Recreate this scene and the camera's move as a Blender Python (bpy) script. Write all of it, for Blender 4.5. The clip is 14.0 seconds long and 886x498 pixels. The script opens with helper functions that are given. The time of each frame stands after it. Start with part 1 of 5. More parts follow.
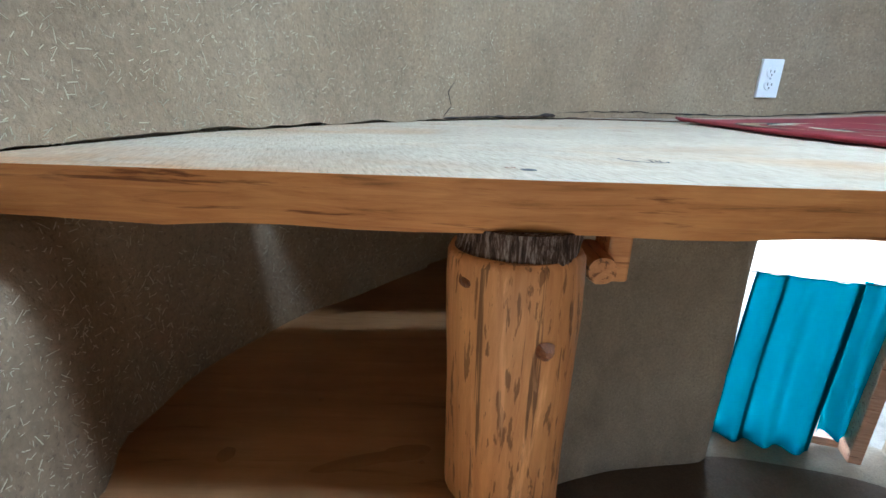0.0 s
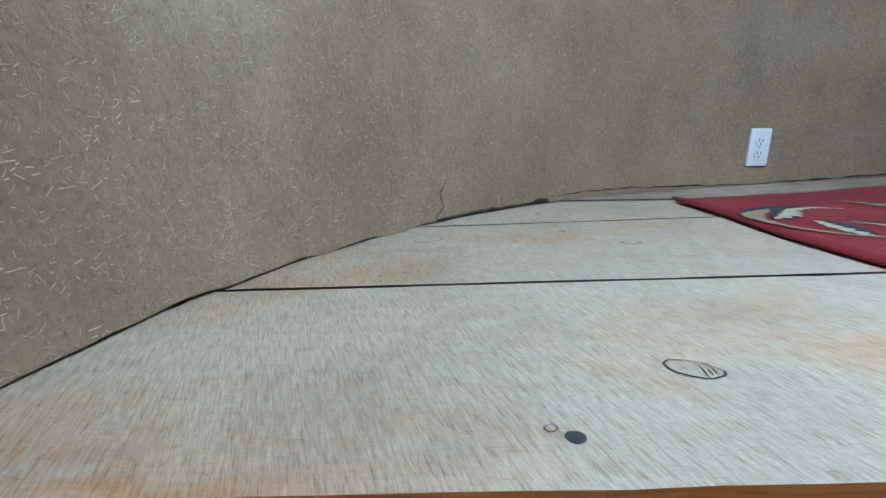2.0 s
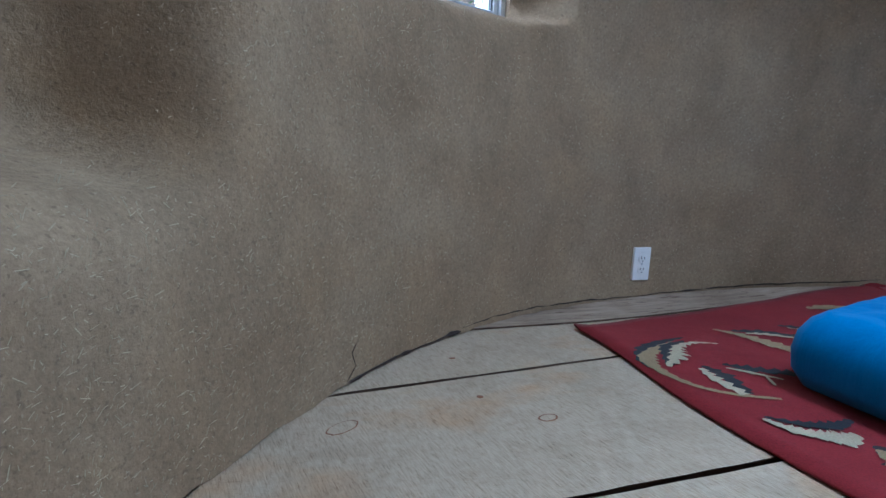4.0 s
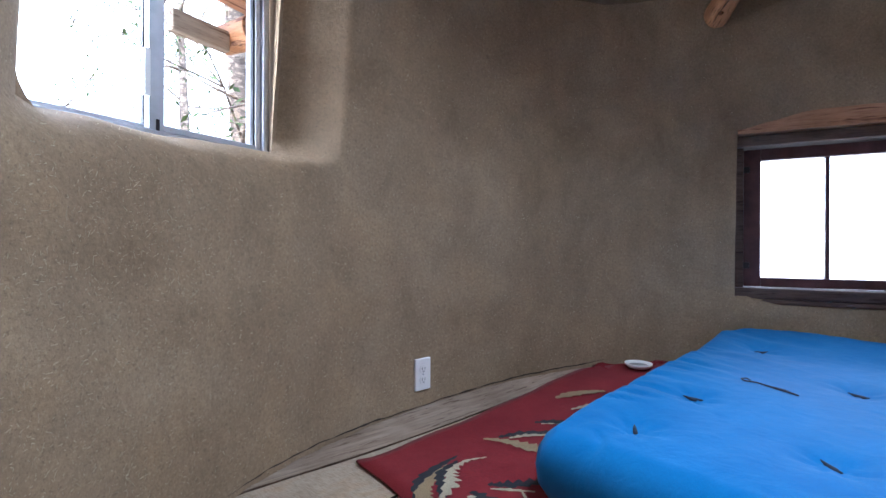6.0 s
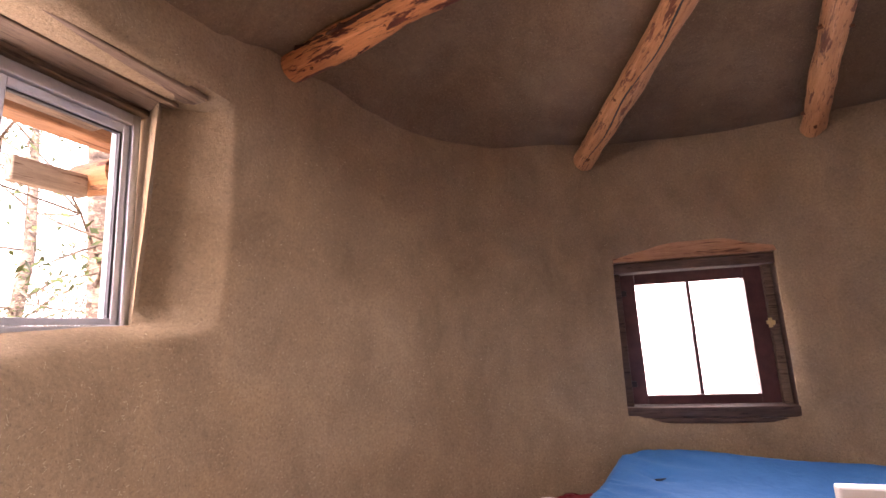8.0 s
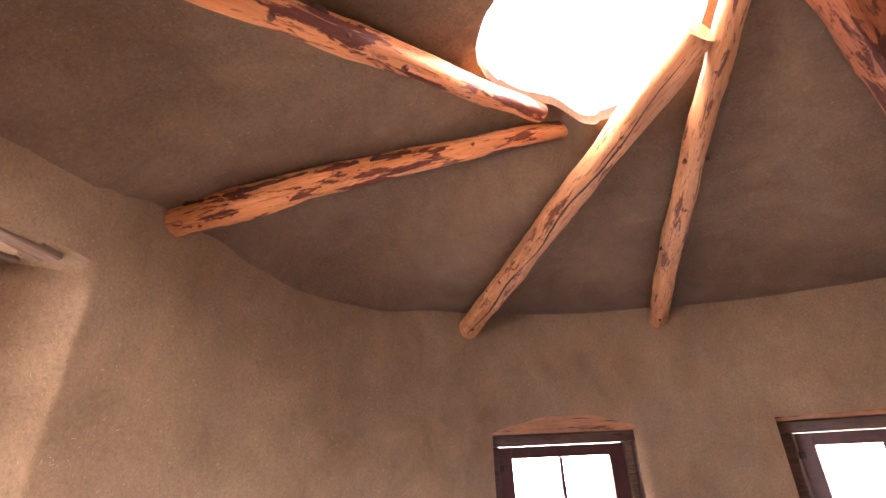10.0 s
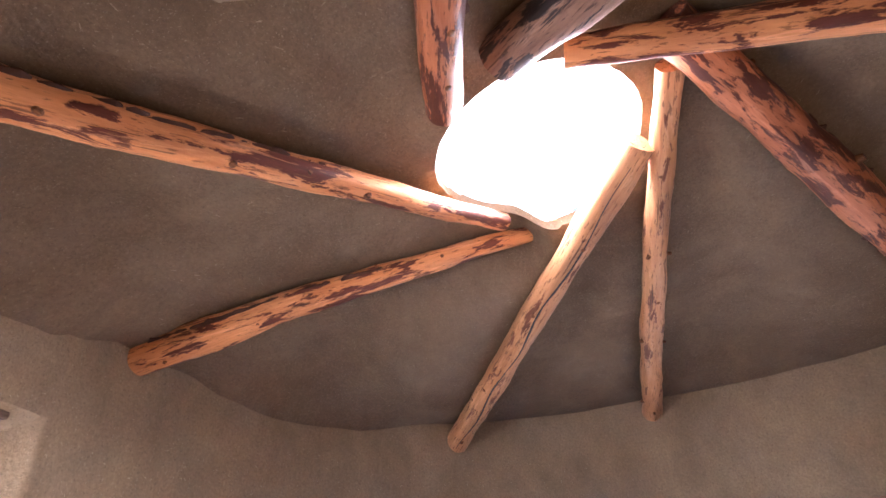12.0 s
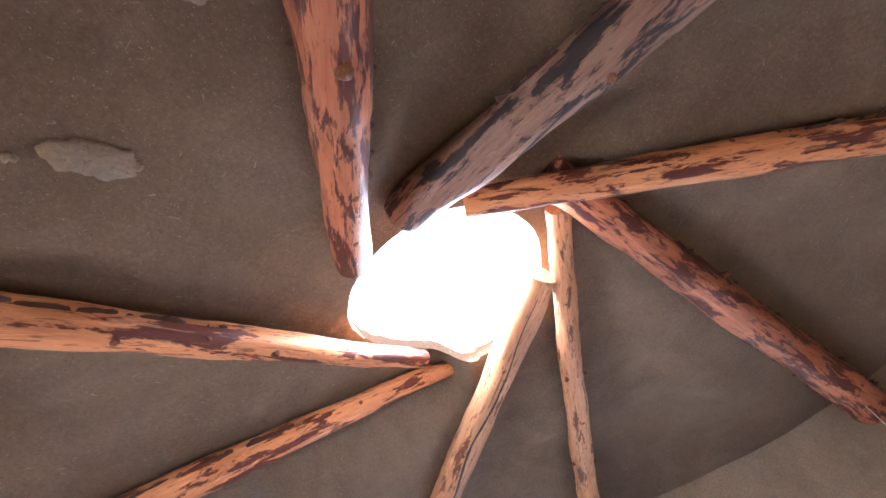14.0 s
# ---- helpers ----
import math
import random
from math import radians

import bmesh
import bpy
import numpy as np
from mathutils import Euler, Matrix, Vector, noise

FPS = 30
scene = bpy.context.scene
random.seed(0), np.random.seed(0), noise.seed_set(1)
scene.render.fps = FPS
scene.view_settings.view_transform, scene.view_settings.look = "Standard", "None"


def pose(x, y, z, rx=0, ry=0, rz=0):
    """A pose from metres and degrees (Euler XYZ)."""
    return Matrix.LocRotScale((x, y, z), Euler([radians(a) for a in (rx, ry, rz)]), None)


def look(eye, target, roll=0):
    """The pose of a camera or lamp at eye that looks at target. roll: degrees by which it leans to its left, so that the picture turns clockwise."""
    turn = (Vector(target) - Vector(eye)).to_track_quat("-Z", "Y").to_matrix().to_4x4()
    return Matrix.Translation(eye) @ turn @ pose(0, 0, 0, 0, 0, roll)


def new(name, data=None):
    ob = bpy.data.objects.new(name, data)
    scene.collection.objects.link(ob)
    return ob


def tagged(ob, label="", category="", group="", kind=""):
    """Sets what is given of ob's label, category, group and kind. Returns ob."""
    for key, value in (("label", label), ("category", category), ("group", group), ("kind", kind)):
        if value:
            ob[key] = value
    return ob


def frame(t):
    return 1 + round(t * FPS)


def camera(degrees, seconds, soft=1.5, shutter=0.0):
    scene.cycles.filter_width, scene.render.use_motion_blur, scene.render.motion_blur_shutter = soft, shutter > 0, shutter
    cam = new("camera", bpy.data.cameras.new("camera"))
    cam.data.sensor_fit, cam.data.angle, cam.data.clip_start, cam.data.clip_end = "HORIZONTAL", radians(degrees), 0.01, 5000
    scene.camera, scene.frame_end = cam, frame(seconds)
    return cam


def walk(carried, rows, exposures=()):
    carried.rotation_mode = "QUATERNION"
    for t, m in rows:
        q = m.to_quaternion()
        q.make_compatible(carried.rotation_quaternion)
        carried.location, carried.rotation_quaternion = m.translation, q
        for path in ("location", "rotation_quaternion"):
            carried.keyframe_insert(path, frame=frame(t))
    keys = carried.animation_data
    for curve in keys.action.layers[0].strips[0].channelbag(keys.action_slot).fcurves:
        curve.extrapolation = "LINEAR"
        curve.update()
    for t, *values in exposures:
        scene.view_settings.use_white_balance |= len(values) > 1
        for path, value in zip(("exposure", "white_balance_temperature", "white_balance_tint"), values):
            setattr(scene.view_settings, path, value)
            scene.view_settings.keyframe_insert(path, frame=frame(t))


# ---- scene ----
cam = camera(86.8, 14.0)
PATH = [
    (0, (0.11, -0.137, 2.058), (0.139, 1.761, 1.426), 1.8),
    (0.5, (0.11, -0.115, 2.108), (0.216, 1.795, 1.522), 2.2),
    (1, (0.097, -0.086, 2.142), (0.209, 1.832, 1.588), 1.2),
    (1.5, (0.087, -0.049, 2.165), (0.178, 1.877, 1.634), 0.7),
    (2, (0.083, -0.015, 2.198), (0.183, 1.917, 1.689), -0.0),
    (2.2, (0.082, 0.002, 2.212), (0.19, 1.937, 1.717), -0.4),
    (4.3, (0.058, 0.075, 2.453), (0.703, 1.944, 2.15), 1.6),
    (4.5, (0.063, 0.073, 2.473), (0.796, 1.91, 2.176), 0.8),
    (5, (0.098, 0.06, 2.513), (1.071, 1.793, 2.288), -0.7),
    (5.5, (0.133, 0.048, 2.546), (1.264, 1.693, 2.414), 0.1),
    (6, (0.157, 0.045, 2.594), (1.388, 1.622, 2.59), 0.2),
    (6.5, (0.171, 0.06, 2.641), (1.457, 1.587, 2.768), -1.5),
    (7, (0.172, 0.076, 2.717), (1.551, 1.499, 2.988), -2.6),
    (7.5, (0.176, 0.099, 2.778), (1.639, 1.437, 3.043), -2.3),
    (8, (0.189, 0.092, 2.816), (1.718, 1.333, 3.163), -3.0),
    (8.5, (0.197, 0.092, 2.863), (1.818, 1.175, 3.307), -2.6),
    (9, (0.195, 0.096, 2.899), (1.87, 1.025, 3.476), -2.7),
    (9.2, (0.183, 0.122, 2.929), (1.88, 0.986, 3.543), -2.8),
    (11.3, (0.146, 0.053, 3.032), (1.701, 0.647, 4.14), -5.6),
    (11.5, (0.146, 0.05, 3.038), (1.694, 0.622, 4.167), -6.6),
    (12, (0.151, 0.058, 3.053), (1.684, 0.607, 4.213), -9.0),
    (12.5, (0.15, 0.072, 3.075), (1.643, 0.51, 4.332), -13.8),
    (13, (0.142, 0.068, 3.095), (1.59, 0.352, 4.446), -18.6),
    (13.5, (0.132, 0.053, 3.11), (1.549, 0.227, 4.511), -22.1),
    (14, (0.121, 0.03, 3.12), (1.52, 0.062, 4.549), -26.0),
]

# world, sun and window light
EXPOSURES = [(0, 2.85, 4650, -1), (0.5, 2.75, 4650, -1), (1.0, 2.62, 4650, -1), (2.2, 2.2, 4650, 0), (4.3, 1.58, 4700, 7), (5.0, 1.62, 4750, 8), (6.5, 2.0, 5650, 20), (7.5, 2.1, 7000, 37), (8.2, 2.27, 7900, 44), (9.2, 2.72, 8300, 48), (11.3, 2.9, 6700, 34), (14, 3.05, 5600, 20)]
walk(cam, [(t, look(eye, target, roll)) for t, eye, target, roll in PATH], EXPOSURES)

SUN_AZ, SUN_EL = 230.0, 50.0
world = bpy.data.worlds.new("sky")
scene.world = world
world.use_nodes = True
wn = world.node_tree.nodes
sky = wn.new("ShaderNodeTexSky")
sky.sky_type = 'NISHITA'
sky.sun_disc = False
sky.sun_elevation = radians(SUN_EL)
sky.sun_rotation = radians(90 - SUN_AZ)
world.node_tree.links.new(sky.outputs[0], wn["Background"].inputs[0])
wn["Background"].inputs[1].default_value = 0.11

sd = bpy.data.lights.new("sun", 'SUN')
sd.energy, sd.angle, sd.color = 3.2, radians(0.5), (1.0, 0.95, 0.87)
sun = new("sun", sd)
_az, _el = radians(SUN_AZ), radians(SUN_EL)
sun.matrix_world = look((math.cos(_az) * math.cos(_el) * 20, math.sin(_az) * math.cos(_el) * 20, math.sin(_el) * 20), (0, 0, 0))

CX, CY, RW = 1.243, -0.108, 1.55      # centre and inner radius of the round wall
OX, OY, OR = 1.122, 0.090, 0.284       # centre and radius of the roof light
LOFT = 2.0                            # top of the sleeping platform


def area_lamp(name, m, sx, sy, watts, colour, shape='RECTANGLE', spread=180.0):
    d = bpy.data.lights.new(name, 'AREA')
    d.shape, d.size, d.size_y, d.energy, d.color = shape, sx, sy, watts, colour
    d.spread = radians(spread)
    ob = new(name, d)
    ob.matrix_world = m
    return ob


area_lamp("roof_light_sky", look((OX, OY, 4.045), (OX - 0.55, OY - 0.10, 2.0)), 0.50, 0.50, 8.8, (0.93, 0.97, 1.0), 'DISK', 146.0)

# ---- materials ----


class Mat:
    """A principled material with a few short-hands for its nodes."""

    def __init__(self, name, rough=0.8, metal=0.0, spec=0.3):
        self.m = bpy.data.materials.new(name)
        self.m.use_nodes = True
        self.t = self.m.node_tree
        self.b = self.t.nodes["Principled BSDF"]
        self.b.inputs["Roughness"].default_value = rough
        self.b.inputs["Metallic"].default_value = metal
        self.b.inputs["Specular IOR Level"].default_value = spec
        self.tc = self.t.nodes.new("ShaderNodeTexCoord")

    def link(self, a, b):
        self.t.links.new(a, b)

    def coords(self, scale=(1, 1, 1), which="Object", turn=0.0):
        mp = self.t.nodes.new("ShaderNodeMapping")
        mp.vector_type = 'TEXTURE'
        mp.inputs["Rotation"].default_value = (0, 0, radians(turn))
        scale = tuple(1 / s for s in scale)
        mp.inputs["Scale"].default_value = scale
        self.link(self.tc.outputs[which], mp.inputs[0])
        return mp.outputs[0]

    def noise(self, scale, detail=6, rough=0.6, stretch=(1, 1, 1), distort=0.0, which="Object", turn=0.0):
        n = self.t.nodes.new("ShaderNodeTexNoise")
        n.inputs["Scale"].default_value, n.inputs["Detail"].default_value = scale, detail
        n.inputs["Roughness"].default_value, n.inputs["Distortion"].default_value = rough, distort
        self.link(self.coords(stretch, which, turn), n.inputs["Vector"])
        return n.outputs[0]

    def ramp(self, src, stops):
        r = self.t.nodes.new("ShaderNodeValToRGB")
        e = r.color_ramp.elements
        while len(e) < len(stops):
            e.new(0.5)
        for el, (p, c) in zip(e, stops):
            el.position = p
            el.color = (*c, 1) if len(c) == 3 else (c[0], c[0], c[0], 1)
        self.link(src, r.inputs[0])
        return r.outputs[0]

    def mix(self, fac, a, b, mode='MIX'):
        n = self.t.nodes.new("ShaderNodeMix")
        n.data_type, n.blend_type = 'RGBA', mode
        for v, s in ((fac, 0), (a, 6), (b, 7)):
            if isinstance(v, (int, float)):
                n.inputs[s].default_value = v
            elif isinstance(v, tuple):
                n.inputs[s].default_value = (*v, 1)
            else:
                self.link(v, n.inputs[s])
        return n.outputs[2]

    def colour(self, c):
        if isinstance(c, tuple):
            self.b.inputs["Base Color"].default_value = (*c, 1)
        else:
            self.link(c, self.b.inputs["Base Color"])
        return self

    def bump(self, src, strength, dist=0.01):
        n = self.t.nodes.new("ShaderNodeBump")
        n.inputs["Strength"].default_value, n.inputs["Distance"].default_value = strength, dist
        self.link(src, n.inputs["Height"])
        if self.b.inputs["Normal"].is_linked:
            self.link(self.b.inputs["Normal"].links[0].from_socket, n.inputs["Normal"])
        self.link(n.outputs[0], self.b.inputs["Normal"])
        return self

    def random(self):
        return self.t.nodes.new("ShaderNodeObjectInfo").outputs["Random"]


def mud(name, dark, mid, light, fleck=0.5):
    m = Mat(name, 0.92, spec=0.15)
    big = m.ramp(m.noise(1.7, 6, 0.6, distort=0.6), [(0.3, dark), (0.52, mid), (0.72, light)])
    mid2 = m.ramp(m.noise(6, 8, 0.7, (1, 1, 0.7), 0.5), [(0.30, (0.83, 0.82, 0.81)), (0.5, (1.0, 1.0, 1.0)), (0.72, (1.2, 1.18, 1.13))])
    fine = m.ramp(m.noise(110, 6, 0.75), [(0.3, (0.78,)), (0.7, (1.18,))])
    c = m.mix(1.0, m.mix(1.0, big, mid2, 'MULTIPLY'), fine, 'MULTIPLY')
    specks = m.ramp(m.noise(260, 3, 0.6, (1, 1, 0.5)), [(0.63, (0, 0, 0)), (0.69, (1, 1, 1))])
    c = m.mix(m.mix(1.0, specks, (fleck, fleck, fleck), 'MULTIPLY'), c, (0.50, 0.43, 0.31))
    pits = m.ramp(m.noise(150, 3, 0.5), [(0.33, (1, 1, 1)), (0.37, (0, 0, 0))])
    c = m.mix(m.mix(1.0, pits, (0.4, 0.4, 0.4), 'MULTIPLY'), c, (0.10, 0.07, 0.05))
    m.colour(c)
    m.bump(m.noise(5, 5, 0.6), 0.3, 0.03)
    m.bump(m.noise(28, 6, 0.7), 0.30, 0.008)
    m.bump(m.noise(95, 5, 0.7), 0.35, 0.004)
    m.bump(m.noise(260, 4, 0.7), 0.55, 0.0025)
    return m.m


def log_wood(name, wood, wood2, bark, amount, rough=0.55, flecks=0.37):
    """Peeled log: grain along local X, with patches of inner bark left on."""
    m = Mat(name, rough, spec=0.35)
    grain = m.noise(7, 8, 0.7, (1.5, 14, 14), 0.4)
    c = m.ramp(grain, [(0.25, wood2), (0.6, wood), (0.85, tuple(min(1, v * 1.25) for v in wood))])
    tint = m.ramp(m.noise(3.0, 4, 0.5, (1, 2, 2)), [(0.3, (0.8, 0.72, 0.66)), (0.7, (1.1, 1.08, 1.04))])
    c = m.mix(1.0, c, tint, 'MULTIPLY')
    patch = m.ramp(m.noise(15, 6, 0.64, (0.42, 1.9, 1.9), 0.35), [(amount - 0.015, (0, 0, 0)), (amount + 0.015, (1, 1, 1))])
    c = m.mix(patch, c, m.ramp(m.noise(30, 5, 0.7, (0.4, 2, 2)), [(0.3, tuple(v * 0.5 for v in bark)), (0.7, bark)]))
    crack = m.ramp(m.noise(5, 4, 0.6, (0.5, 22, 22), 0.2), [(0.33, (1, 1, 1)), (0.37, (0, 0, 0))])
    c = m.mix(m.mix(1.0, crack, (0.7, 0.7, 0.7), 'MULTIPLY'), c, (0.05, 0.025, 0.012))
    dash = m.ramp(m.noise(70, 4, 0.6, (0.3, 1.8, 1.8), 0.3), [(flecks, (1, 1, 1)), (flecks + 0.04, (0, 0, 0))])
    c = m.mix(m.mix(1.0, dash, (0.75, 0.75, 0.75), 'MULTIPLY'), c, tuple(v * 0.35 for v in wood2))
    scrape = m.ramp(m.noise(17, 5, 0.7, (0.3, 3.0, 3.0), 0.5), [(0.58, (0, 0, 0)), (0.66, (1, 1, 1))])
    c = m.mix(m.mix(1.0, scrape, (0.45, 0.45, 0.45), 'MULTIPLY'), c, tuple(min(1, v * 1.35 + 0.06) for v in wood))
    m.colour(c)
    m.bump(grain, 0.35, 0.004)
    m.bump(dash, -0.4, 0.003)
    m.bump(patch, 0.5, 0.004)
    return m.m


def board_wood(name):
    """Pale weathered sawn board: grain along X, saw marks across, stains."""
    m = Mat(name, 0.75, spec=0.25)
    grain = m.noise(5, 9, 0.72, (1.2, 20, 10), 1.2)
    c = m.ramp(grain, [(0.28, (0.405, 0.33, 0.242)), (0.48, (0.43, 0.357, 0.266)), (0.75, (0.455, 0.385, 0.292))])
    saw = m.noise(10, 4, 0.7, (38, 3.4, 10), 0.2, turn=16)
    c = m.mix(1.0, c, m.ramp(saw, [(0.34, (0.70, 0.66, 0.61)), (0.45, (0.98, 0.98, 0.98)), (0.62, (1.08, 1.08, 1.08))]), 'MULTIPLY')
    scratch = m.noise(9, 4, 0.7, (5, 60, 10), 0.3, turn=-8)
    c = m.mix(0.5, c, m.mix(1.0, c, m.ramp(scratch, [(0.36, (0.55, 0.50, 0.44)), (0.41, (1.0, 1.0, 1.0))]), 'MULTIPLY'))
    fuzz = m.noise(60, 5, 0.75, (5, 0.9, 1.0), 0.3, turn=16)
    c = m.mix(1.0, c, m.ramp(fuzz, [(0.33, (0.80, 0.77, 0.73)), (0.5, (1.0, 1.0, 1.0)), (0.68, (1.14, 1.14, 1.13))]), 'MULTIPLY')
    grime = m.ramp(m.noise(6, 8, 0.72, distort=0.5), [(0.32, (0.66, 0.63, 0.60)), (0.52, (1.0, 1.0, 1.0)), (0.7, (1.08, 1.08, 1.08))])
    c = m.mix(0.5, c, m.mix(1.0, c, grime, 'MULTIPLY'))
    stain = m.ramp(m.noise(3.0, 5, 0.6, (1, 1.8, 1), 0.3), [(0.52, (0, 0, 0)), (0.72, (0.8, 0.8, 0.8))])
    c = m.mix(stain, c, m.mix(1.0, c, (1.0, 0.75, 0.50), 'MULTIPLY'))
    far = m.t.nodes.new("ShaderNodeVectorMath")
    far.operation = 'DISTANCE'
    m.link(m.coords((0.55, 1.6, 1.0)), far.inputs[0])
    far.inputs[1].default_value = (-0.15 * 0.55, 0.23 * 1.6, 2.0)
    spill = m.mix(1.0, m.ramp(far.outputs["Value"], [(0.03, (1, 1, 1)), (0.20, (0, 0, 0))]), m.ramp(m.noise(11, 6, 0.7, (0.6, 1.6, 1), 0.8), [(0.36, (0.15,)), (0.62, (0.95,))]), 'MULTIPLY')
    c = m.mix(spill, c, m.mix(1.0, c, (0.92, 0.60, 0.33), 'MULTIPLY'))
    v = m.ramp(m.random(), [(0.0, (0.86, 0.83, 0.80)), (1.0, (1.03, 1.02, 1.0))])
    m.colour(m.mix(1.0, c, v, 'MULTIPLY'))
    m.bump(saw, 0.5, 0.0018)
    m.bump(m.noise(55, 5, 0.7, (6, 1.0, 1.0), 0.3, turn=16), 0.5, 0.0012)
    m.bump(grain, 0.15, 0.002)
    return m.m


def grain_wood(name, a, b, rough=0.55, scale=6.0, streaks=1.0):
    m = Mat(name, rough, spec=0.35)
    g = m.noise(scale, 8, 0.68, (1.6, 16, 16), 0.6)
    c = m.ramp(g, [(0.28, tuple(v * 0.45 for v in a)), (0.42, a), (0.7, b)])
    dash = m.ramp(m.noise(14, 5, 0.65, (0.4, 5, 5), 0.4), [(0.36, (0.34, 0.25, 0.2)), (0.43, (1.0, 1.0, 1.0))])
    c = m.mix(streaks, c, m.mix(1.0, c, dash, 'MULTIPLY'))
    dirt = m.ramp(m.noise(4, 5, 0.6), [(0.35, (0.7, 0.66, 0.62)), (0.65, (1.08, 1.06, 1.04))])
    m.colour(m.mix(1.0, c, dirt, 'MULTIPLY'))
    m.bump(g, 0.3, 0.003)
    return m.m


def cloth(name, a, b, weave=700.0, sheen=0.06, creases=0.0):
    m = Mat(name, 0.85, spec=0.2)
    c = m.ramp(m.noise(4, 5, 0.6), [(0.3, a), (0.7, b)])
    w = m.ramp(m.noise(weave, 2, 0.5), [(0.3, (0.8,)), (0.7, (1.15,))])
    m.colour(m.mix(1.0, c, w, 'MULTIPLY'))
    m.b.inputs["Sheen Weight"].default_value = sheen
    m.bump(m.noise(26, 6, 0.6), 0.25, 0.006)
    if creases:
        m.bump(m.noise(13, 4, 0.55, (1.0, 1.0, 0.16), 0.5), creases, 0.012)
    return m.m


def plain(name, c, rough=0.5, metal=0.0, vary=0.12):
    m = Mat(name, rough, metal, 0.4)
    lo, hi = tuple(v * (1 - vary) for v in c), tuple(min(1, v * (1 + vary)) for v in c)
    m.colour(m.ramp(m.noise(18, 5, 0.6), [(0.3, lo), (0.7, hi)]))
    m.link(m.ramp(m.noise(35, 4, 0.6), [(0.3, (max(0, rough - 0.1),)), (0.7, (min(1, rough + 0.1),))]), m.b.inputs["Roughness"])
    return m.m


def glass(name):
    m = Mat(name, 0.02, spec=0.5)
    m.b.inputs["Transmission Weight"].default_value = 1.0
    m.b.inputs["IOR"].default_value = 1.0
    m.colour((0.97, 0.98, 0.98))
    return m.m


MUD = mud("mud_plaster", (0.222, 0.156, 0.093), (0.276, 0.201, 0.125), (0.325, 0.245, 0.158), 0.32)
# the wall's mud again, its colour darkened for the ceiling's shade
MUD_CEIL_SHADED = mud("shaded_ceiling_mud", (0.138, 0.092, 0.056), (0.172, 0.119, 0.075), (0.212, 0.152, 0.098), 0.3)
PATCH = mud("grey_patch", (0.26, 0.195, 0.13), (0.31, 0.24, 0.165), (0.36, 0.285, 0.205), 0.2)
STRAW = plain("straw", (0.47, 0.40, 0.265), 0.7, vary=0.4)
BOARD = board_wood("pale_boards")
EDGE = grain_wood("varnished_edge", (0.48, 0.205, 0.058), (0.66, 0.33, 0.108), 0.45)
POST = log_wood("post_log", (0.62, 0.30, 0.10), (0.40, 0.16, 0.045), (0.34, 0.135, 0.045), 0.70, flecks=0.40)
BEAM = log_wood("beam_log", (0.68, 0.30, 0.125), (0.52, 0.19, 0.068), (0.15, 0.034, 0.017), 0.55)
BEAM_PALE = log_wood("pale_beam_log", (0.56, 0.29, 0.14), (0.40, 0.175, 0.075), (0.20, 0.065, 0.03), 0.60)
BEAM_RED = log_wood("red_beam_log", (0.50, 0.185, 0.083), (0.34, 0.105, 0.042), (0.13, 0.034, 0.018), 0.51)
BEAM_DARK = log_wood("dark_beam_log", (0.30, 0.175, 0.115), (0.15, 0.085, 0.06), (0.055, 0.038, 0.034), 0.55)
KNOT = grain_wood("knot", (0.15, 0.055, 0.02), (0.32, 0.135, 0.05), 0.6, 20)
_r = Mat("charred_saw_cut", 0.9, spec=0.15)
_s = _r.noise(9, 6, 0.75, (34, 34, 3), 0.2)
RING = _r.colour(_r.ramp(_s, [(0.36, (0.018, 0.012, 0.010)), (0.5, (0.10, 0.06, 0.04)), (0.62, (0.34, 0.27, 0.21))])).bump(_s, 0.8, 0.004).m
SEAM = grain_wood("dark_board_side", (0.07, 0.042, 0.026), (0.13, 0.085, 0.055), 0.85)
GREYBOARD = grain_wood("grey_board", (0.30, 0.235, 0.175), (0.42, 0.345, 0.27), 0.8, 4)
SHELF = grain_wood("brown_shelf_board", (0.38, 0.20, 0.078), (0.48, 0.265, 0.115), 0.5, 2, 0.12)
LINTEL = grain_wood("orange_lintel", (0.42, 0.22, 0.12), (0.55, 0.31, 0.18), 0.6)
OLDWOOD = grain_wood("old_grey_wood", (0.12, 0.08, 0.053), (0.21, 0.15, 0.103), 0.75)
FRAME = plain("maroon_paint", (0.075, 0.028, 0.028), 0.4, vary=0.3)
JAMB = grain_wood("dark_jamb", (0.075, 0.045, 0.035), (0.13, 0.085, 0.065), 0.5)
ALU = plain("aluminium", (0.42, 0.44, 0.47), 0.42, 0.45)
RUBBER = plain("black_seal", (0.02, 0.02, 0.025), 0.6)
BRASS = plain("brass", (0.55, 0.42, 0.22), 0.35, 0.9, 0.3)
IRON = plain("dark_iron", (0.05, 0.045, 0.045), 0.5, 0.8)
GLASS = glass("window_glass")
WHITE = plain("white_plastic", (0.80, 0.80, 0.79), 0.35, vary=0.03)
SLOT = plain("slot_dark", (0.03, 0.03, 0.03), 0.6)
BLUE = cloth("blue_cotton", (0.010, 0.125, 0.33), (0.018, 0.165, 0.41), creases=0.5)
TEAL = cloth("teal_cloth", (0.0, 0.105, 0.135), (0.005, 0.15, 0.185))
NAVY = plain("dark_thread", (0.02, 0.025, 0.04), 0.8)
RED = cloth("red_wool", (0.155, 0.010, 0.015), (0.215, 0.020, 0.025), 300)
CREAM = cloth("cream_wool", (0.33, 0.28, 0.185), (0.45, 0.39, 0.27), 300)
INK = cloth("dark_wool", (0.014, 0.017, 0.022), (0.03, 0.033, 0.038), 300)
